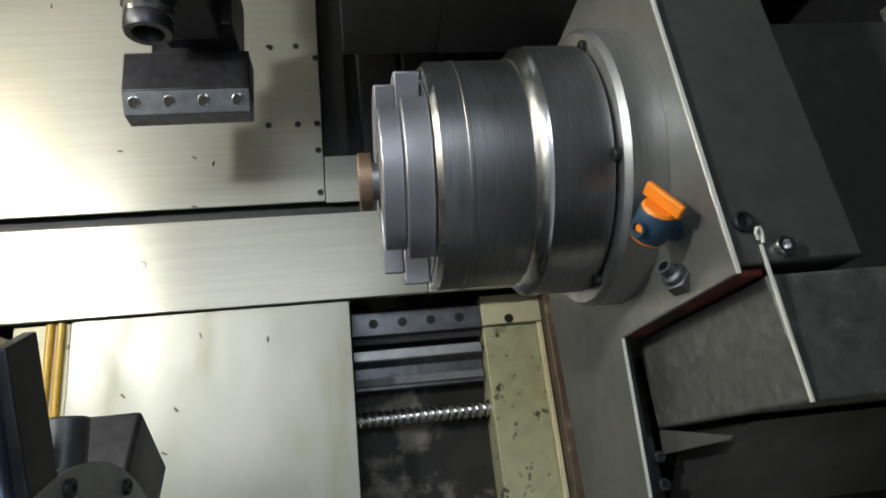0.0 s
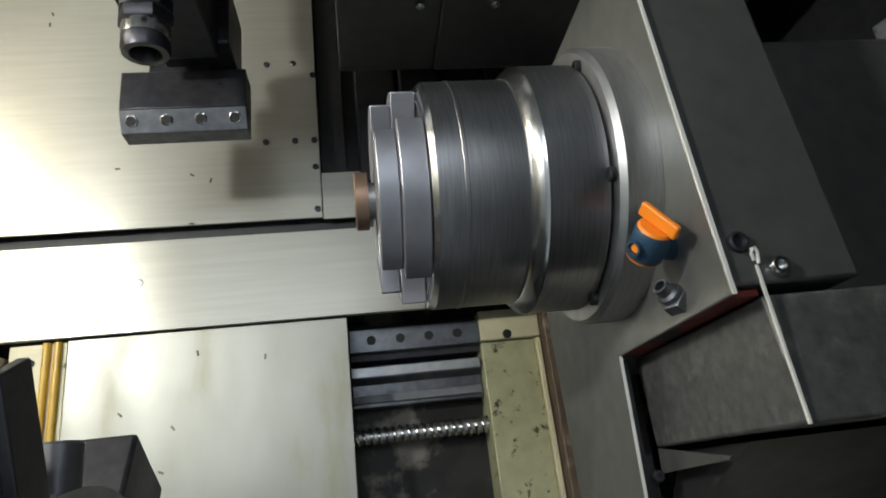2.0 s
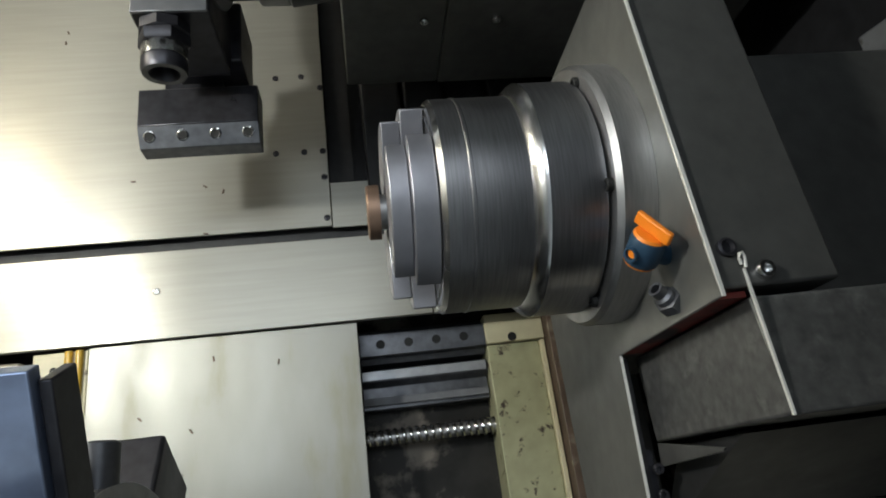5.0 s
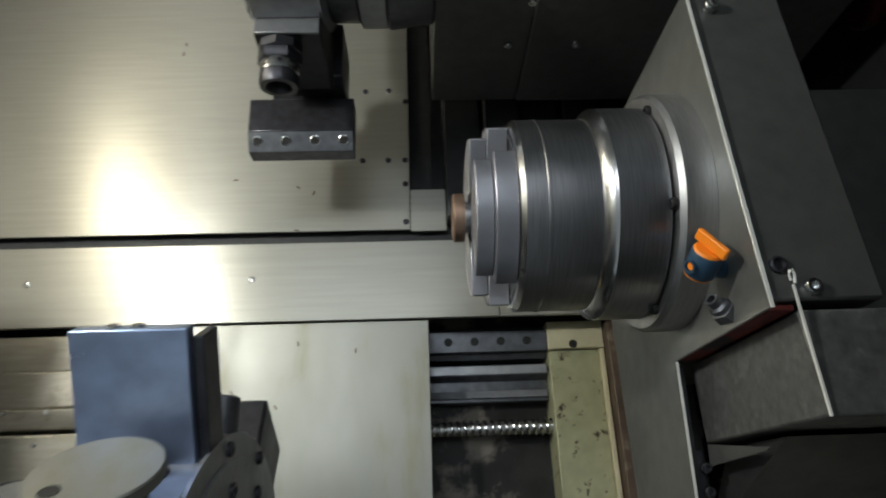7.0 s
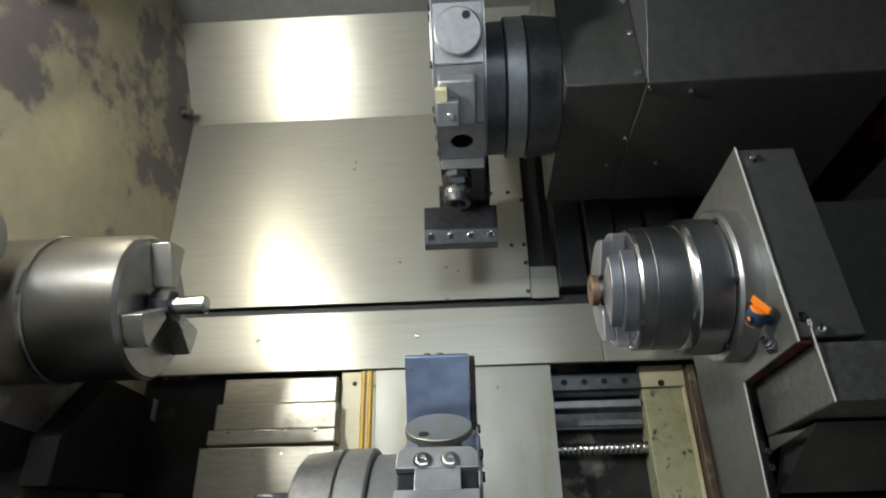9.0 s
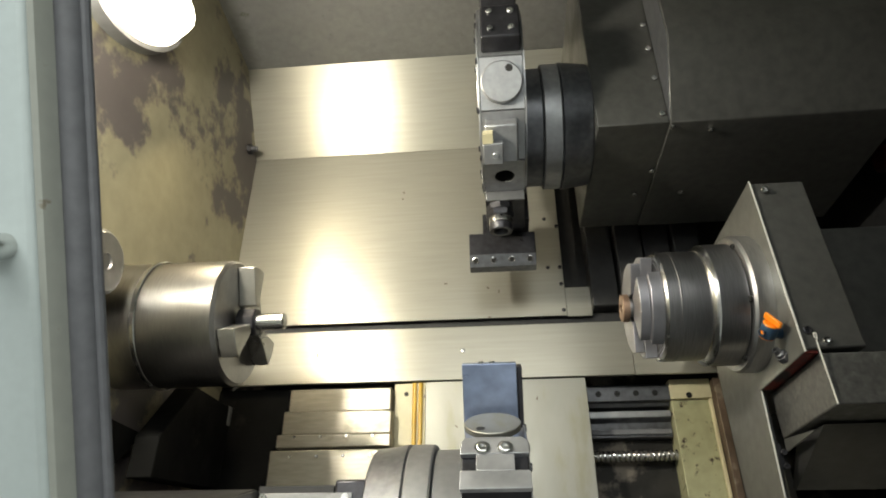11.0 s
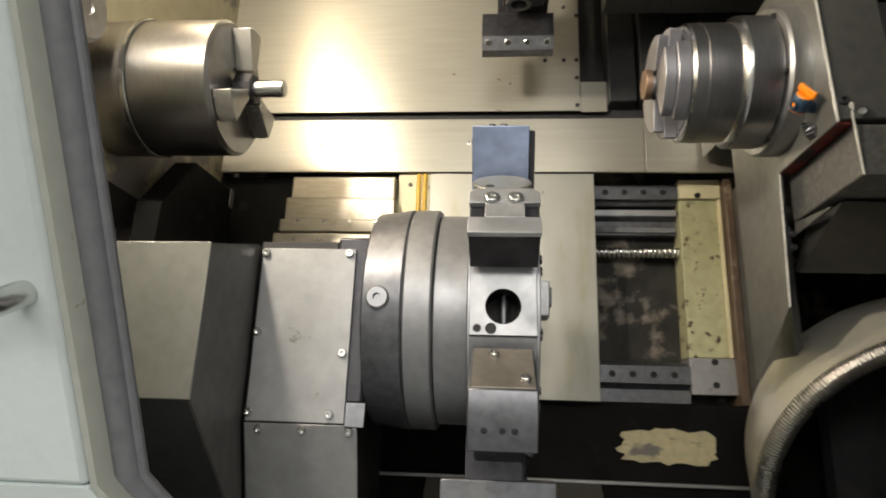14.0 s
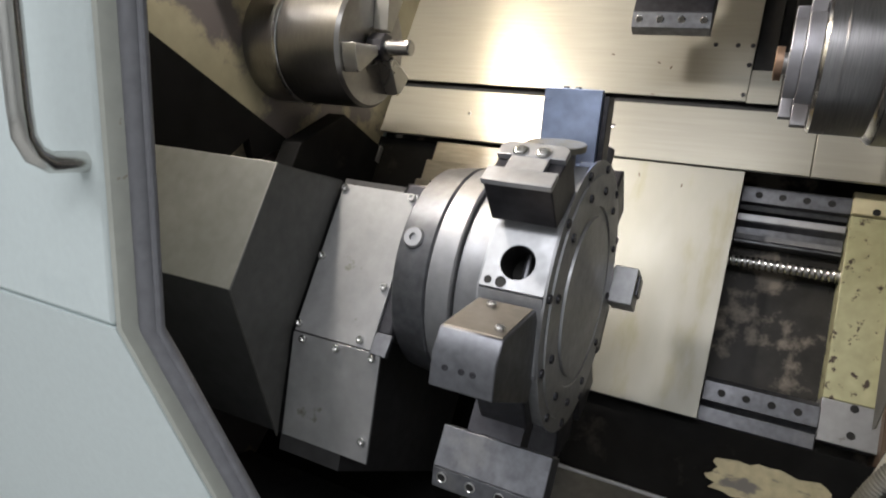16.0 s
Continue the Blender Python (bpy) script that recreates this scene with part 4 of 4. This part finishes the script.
for i in range(4):
    sm = along(ml @ Vector((-0.05 + 0.033 * i, -0.06 - 0.012, -0.0218)), ml.to_3x3() @ Vector((0, 0, -1)))
    sock = part("socket_ring", turned([(0, 0.0058), (0.0012, 0.0058), (0.0016, 0.0050), (0.0010, 0.0044), (0, 0.0044)], 0, 0, 20, sm), BRIGHT, ul, "bright countersunk rim")
    part("socket_hole", turned([(0, 0), (0, 0.0043), (0.0008, 0.0043), (0.0008, 0)], 0, 0, 16, sm), HOLE, ul, "dark screw socket")

# housing of the upper turret
uhs = thing("upper_turret_housing", "dark grey sheet-metal housing of the upper turret, screwed", "housing", (0.25, -0.2, 0.5))
part("housing_body", prism([(-0.40, 0.302), (-0.40, 0.74), (-0.08, 0.74), (-0.08, 0.302)], 0.0125, 0.130), HOUSE, uhs, "dark grey body", bevel=0.002)
part("housing_hood", prism([(-0.385, 0.300), (-0.400, 0.302), (-0.475, 0.425), (-0.475, 0.74), (-0.08, 0.74), (-0.08, 0.300)], 0.1305, 0.50), HOUSE, uhs, "dark grey hood", bevel=0.002)
# Paler sheet carries the lamp light that falls on the hood's side.
part("hood_side", prism([(-0.4025, 0.306), (-0.473, 0.425), (-0.473, 0.73), (-0.4025, 0.73)], 0.1285, 0.1300), SATIN, uhs, "side of the hood, paler for the lamp light on it")
for p in ((0.135, -0.392, 0.300), (0.124, -0.273, 0.300), (0.105, -0.20, 0.300), (0.19, -0.20, 0.300), (0.20, -0.38, 0.300)):
    screw(uhs, p, (0, 0, -1), 0.005, 0.004)
for z in (0.32, 0.40, 0.47, 0.53):
    screw(uhs, (0.120, -0.40, z), (0, -1, 0), 0.005, 0.004)
# Channel and rear covers are near-black to carry the recess's shade.
solo("wall_way_channel", prism([(0.03, 0.14), (0.03, 0.60), (-0.02, 0.60), (-0.02, 0.58), (0.015, 0.56), (0.015, 0.14)], -0.021, 0.012), BLACK, "guide channel beside the bed sheet, near-black for the recess's shade", "channel", "structure")
for i in range(4):
    x0 = 0.03 + 0.06 * i
    solo("channel_cover", box(x0, x0 + 0.055, -0.02 - 0.012 * (i % 2), 0.03, 0.15, 0.42), BLACK, "way cover behind the second spindle, near-black for the recess's shade", "way cover", bevel=0.003, group="rear way covers")
for x, z in ((-0.088, 0.376), (-0.052, 0.377), (-0.091, 0.253), (-0.053, 0.253), (-0.028, 0.253), (-0.028, 0.213), (-0.028, 0.152), (-0.026, 0.357)):
    s = thing("sheet_screw", "small dark screw in the bed sheet", "screw", (x, 0, z), "bed sheet screws")
    screw(s, (x, 0, z), (0, -1, 0), 0.0042, 0.002, DARKST, "screw_head")
for x in (-0.240, -0.539):
    s = thing("sheet_screw", "small bright screw in the steel strip", "screw", (x, 0, 0.068), "strip screws")
    screw(s, (x, -0.004, 0.068), (0, -1, 0), 0.0042, 0.002, BRIGHT, "screw_head")

for x, z, a in ((-0.184, 0.210, 0.4), (-0.161, 0.201, 1.2), (-0.275, 0.224, 0.0), (-0.374, 0.470, 0.8), (-0.376, 0.452, 1.0), (-0.183, 0.142, 0.1), (-0.255, -0.084, 0.5), (-0.097, -0.033, 1.1), (-0.209, -0.150, 0.3), (-0.173, -0.022, 0.9), (-0.198, -0.104, 0.6)):
    c = thing("metal_chip", "tiny dark metal chip stuck to the sheet", "chip", (x, 0, z), "chips on the sheets")
    part("chip", box(-0.0032, 0.0032, -0.0012, -0.0002, -0.0010, 0.0012, Matrix.Translation((x, 0, z)) @ pose(0, 0, 0, 0, math.degrees(a) * 1.5, 0)), RUST, c, bevel=0.0004)
# ---- work lamp on the end wall ----
lamp = thing("bulkhead_lamp", "lit oval bulkhead lamp on the cream end wall", "lamp", (-0.752, -0.56, 0.495))
lm = Matrix.Translation((-0.752, -0.560, 0.495)) @ pose(0, 0, 0, 38, 0, 0)
def oval(x0, x1, ry, rz, ry2, rz2):
    bm = bmesh.new()
    n = 40
    a = [bm.verts.new(lm @ Vector((x0, ry * math.cos(2 * math.pi * i / n), rz * math.sin(2 * math.pi * i / n)))) for i in range(n)]
    b = [bm.verts.new(lm @ Vector((x1, ry2 * math.cos(2 * math.pi * i / n), rz2 * math.sin(2 * math.pi * i / n)))) for i in range(n)]
    bm.faces.new(a), bm.faces.new(b[::-1])
    for i in range(n):
        bm.faces.new((a[i], a[(i + 1) % n], b[(i + 1) % n], b[i]))
    return bm
part("lamp_base", oval(0.0, 0.02, 0.15, 0.082, 0.145, 0.078), COVER, lamp)
part("lamp_glass", oval(0.0202, 0.055, 0.135, 0.068, 0.11, 0.05), LENS, lamp, "glowing white glass")

red = thing("red_knob", "round red knob on the dark end wall", "knob", (0.6, -0.2, 0.35))
part("knob_body", turned([(0.5995, 0), (0.5995, 0.012), (0.585, 0.012), (0.583, 0.026), (0.568, 0.026), (0.565, 0.022), (0.565, 0)], -0.20, 0.35, 24), REDP, red)
cap = thing("pale_cover_corner", "pale painted cover corner beside the spindle head", "cover", (0.5, -0.37, 0.12))
part("cover_sheet", prism([(-0.395, 0.1005), (-0.395, 0.140), (-0.33, 0.150), (-0.33, 0.1005)], 0.495, 0.56), COVER, cap, bevel=0.003)

# ---- curled conveyor guard with a ribbed hose round its rim ----
curl = thing("curled_guard", "curled steel guard sheet with a ribbed metal hose round its rim", "guard", (0.44, -0.2, -0.5))
CURL_FAR, CURL_RIM = Vector((0.476, -0.095, -0.496)), Vector((0.418, -0.272, -0.573))
CURL_AX = (CURL_RIM - CURL_FAR).normalized()
CURL_U = (Vector((1, 0, 0)) - CURL_AX.x * CURL_AX).normalized()
CURL_V = -CURL_AX.cross(CURL_U) if CURL_AX.cross(CURL_U).z < 0 else CURL_AX.cross(CURL_U)
def curl_point(a, s, dr=0.0):
    return CURL_FAR.lerp(CURL_RIM, s) + (0.258 + dr) * (math.cos(a) * CURL_U + math.sin(a) * CURL_V)
bm = bmesh.new()
rows = []
for i in range(49):
    a = radians(66 + 160 * i / 48)
    rows.append([bm.verts.new(curl_point(a, s, d)) for s, d in ((0, 0), (1.0, 0), (1.0, -0.004), (0, -0.004))])
for p, q in zip(rows, rows[1:]):
    for k in range(4):
        bm.faces.new((p[k], p[(k + 1) % 4], q[(k + 1) % 4], q[k]))
bm.faces.new(rows[0]), bm.faces.new(rows[-1][::-1])
part("guard_sheet", bm, GUARDM, curl)
bm = bmesh.new()
N = 960
rings = []
for i in range(N + 1):
    a = radians(66 + 160 * i / N)
    c = curl_point(a, 1.03, -0.010)
    o = math.cos(a) * CURL_U + math.sin(a) * CURL_V
    ax = CURL_AX
    r = 0.0135 + 0.0016 * math.sin(2 * math.pi * i / 6)
    rings.append([bm.verts.new(c + r * (math.cos(t) * o + math.sin(t) * ax)) for t in (2 * math.pi * k / 10 for k in range(10))])
for p, q in zip(rings, rings[1:]):
    for k in range(10):
        bm.faces.new((p[k], p[(k + 1) % 10], q[(k + 1) % 10], q[k]))
part("ribbed_hose", bm, JAWST, curl, "ribbed metal hose")
part("inner_pan", prism([(-0.16, -0.33), (-0.13, -0.33), (-0.13, -0.72), (-0.16, -0.72)], 0.30, 0.595), BLACK, curl, "black inner pan")

# ---- front: door, gaskets, frame ----
LEAN = 0.16    # how far the lower door panel slopes inwards, per metre


def front(points, d0, d1, lean=0.0):
    """A sheet in the upright front plane: outline in (x, height), between two depths; below the fold it slopes in by lean."""
    bm = bmesh.new()
    a = [bm.verts.new(bedpoint(x, d0 + lean * max(0.0, -0.113 - h), h)) for x, h in points]
    b = [bm.verts.new(bedpoint(x, d1 + lean * max(0.0, -0.113 - h), h)) for x, h in points]
    bm.faces.new(a), bm.faces.new(b[::-1])
    for i in range(len(points)):
        j = (i + 1) % len(points)
        bm.faces.new((a[i], a[j], b[j], b[i]))
    return bm


door = thing("sliding_door", "pale blue sliding machine door with a steel handle, open", "door", bedpoint(-0.9, -0.84, -0.9))
part("door_panel", front([(-1.6, 1.0), (-0.484, 1.0), (-0.484, -0.113), (-1.6, -0.113)], -0.850, -0.815), DOORP, door, bevel=0.006)
part("lower_panel", front([(-1.6, -0.1133), (-0.484, -0.1133), (-0.372, -0.328), (-0.372, -0.95), (-1.6, -0.95)], -0.850, -0.815, LEAN), DOORP, door, "lower panel that slopes inwards")
bm = bmesh.new()
rows = []
for x, h in ((-0.4837, 1.0), (-0.4837, -0.1135), (-0.3717, -0.3280), (-0.3717, -0.95)):
    inset = LEAN * max(0.0, -0.113 - h)
    rows.append([bm.verts.new(bedpoint(x + dx, d + inset, h)) for dx, d in ((0.0001, -0.848), (0.0040, -0.846), (0.0075, -0.838), (0.0078, -0.815), (0.0001, -0.815))])
for p, q in zip(rows, rows[1:]):
    for k in range(5):
        bm.faces.new((p[k], p[(k + 1) % 5], q[(k + 1) % 5], q[k]))
bm.faces.new(rows[0]), bm.faces.new(rows[-1][::-1])
part("door_edge", bm, DOORE, door, "rounded grey-cream door edge")
g = [bedpoint(-0.4710, -0.820, 1.0 - 1.120 * i / 12) for i in range(13)] + [bedpoint(-0.4710 + 0.112 * i / 6, -0.820 + LEAN * 0.215 * i / 6, -0.120 - 0.215 * i / 6) for i in range(1, 7)] + [bedpoint(-0.3590, -0.820 + LEAN * 0.84, -0.95)]
part("gasket_lip", tube([p + Vector((0.0125, 0.0, 0.0)) for p in g], 0.0042, 10), RUBBER, door, "thin outer lip of the gasket")
part("gasket", tube(g, 0.0118, 14), RUBBER, door, "grey rubber tube gasket")
hp = []
for d, h in ((-0.850, 0.29), (-0.880, 0.288), (-0.893, 0.28), (-0.900, 0.265), (-0.901, 0.24), (-0.901, 0.16), (-0.901, 0.09), (-0.900, 0.065), (-0.893, 0.05), (-0.880, 0.042), (-0.850, 0.040)):
    hp.append(bedpoint(-0.506, d, h))
part("handle", tube(hp, 0.0095, 14), CHROME, door, "polished D-shaped handle")

frame_r = thing("door_frame", "cream edged pale blue machine front with a dark gasket", "door frame", bedpoint(0.5, -0.84, -0.9))
part("frame_edge", front([(0.121, 1.0), (0.142, 1.0), (0.142, -0.95), (0.121, -0.95)], -0.845, -0.82), EDGEP, frame_r, "cream painted edge with a bolt hole", bevel=0.002)
part("frame_gasket", front([(0.1425, 1.0), (0.151, 1.0), (0.151, -0.95), (0.1425, -0.95)], -0.838, -0.822), RUBBER, frame_r)
part("frame_panel", front([(0.1515, 1.0), (1.4, 1.0), (1.4, -0.95), (0.1515, -0.95)], -0.86, -0.83), DOORP, frame_r, bevel=0.004)
part("bolt_hole", turned([(0, 0.005), (0.0006, 0.005), (0.0006, 0)], 0, 0, 14, along(bedpoint(0.131, -0.845, 0.043), bedpoint(0, -1, 0))), HOLE, frame_r)
part("frame_skin", front([(0.153, 0.9), (0.60, 0.9), (0.60, -0.9), (0.153, -0.9)], -0.82, -0.80), BLACK, frame_r)
solo("wall_front_top", front([(-1.6, 1.6), (1.4, 1.6), (1.4, 0.95), (-1.6, 0.95)], -0.80, -0.77), DOORP, "pale blue front above the door", "front", "structure")
solo("wall_front_low", front([(-0.75, -0.52), (0.60, -0.52), (0.60, -1.05), (-0.75, -1.05)], -0.82, -0.79), DOORP, "pale blue front below the door", "front", "structure")

# ---- shop round the machine ----
def shop(name, x0, x1, y0, y1, z0, z1, material, label):
    ob = new(name, finish(box(x0, x1, y0, y1, z0, z1), name, material, False))
    return tagged(ob, label, "floor" if "floor" in name else "wall", "", "structure")


shop("floor", -5, 5, -5, 3, -0.05, 0.0, FLOORM, "grey concrete shop floor")
shop("wall_shop_front", -5, 5, -5.1, -5, 0.0, 4.0, SHOPW, "plain pale shop wall")
shop("wall_shop_left", -5.1, -5, -5, 3, 0.0, 4.0, SHOPW, "plain pale shop wall")
shop("wall_shop_right", 5, 5.1, -5, 3, 0.0, 4.0, SHOPW, "plain pale shop wall")
shop("wall_shop_back", -5, 5, 3, 3.1, 0.0, 4.0, SHOPW, "plain pale shop wall")
shop("ceiling_shop", -5, 5, -5, 3, 4.0, 4.1, SHOPW, "plain pale shop ceiling")
shop("wall_machine_left", -1.6, -1.57, -0.77, 1.1, 0.0, 2.65, DOORP, "pale blue side of the machine")
shop("wall_machine_right", 1.37, 1.4, -0.77, 1.1, 0.0, 2.65, DOORP, "pale blue side of the machine")
shop("wall_machine_back", -1.6, 1.4, 1.1, 1.13, 0.0, 2.65, DOORP, "pale blue back of the machine")
shop("ceiling_machine", -1.6, 1.4, -0.77, 1.13, 2.65, 2.68, DOORP, "pale blue top of the machine")
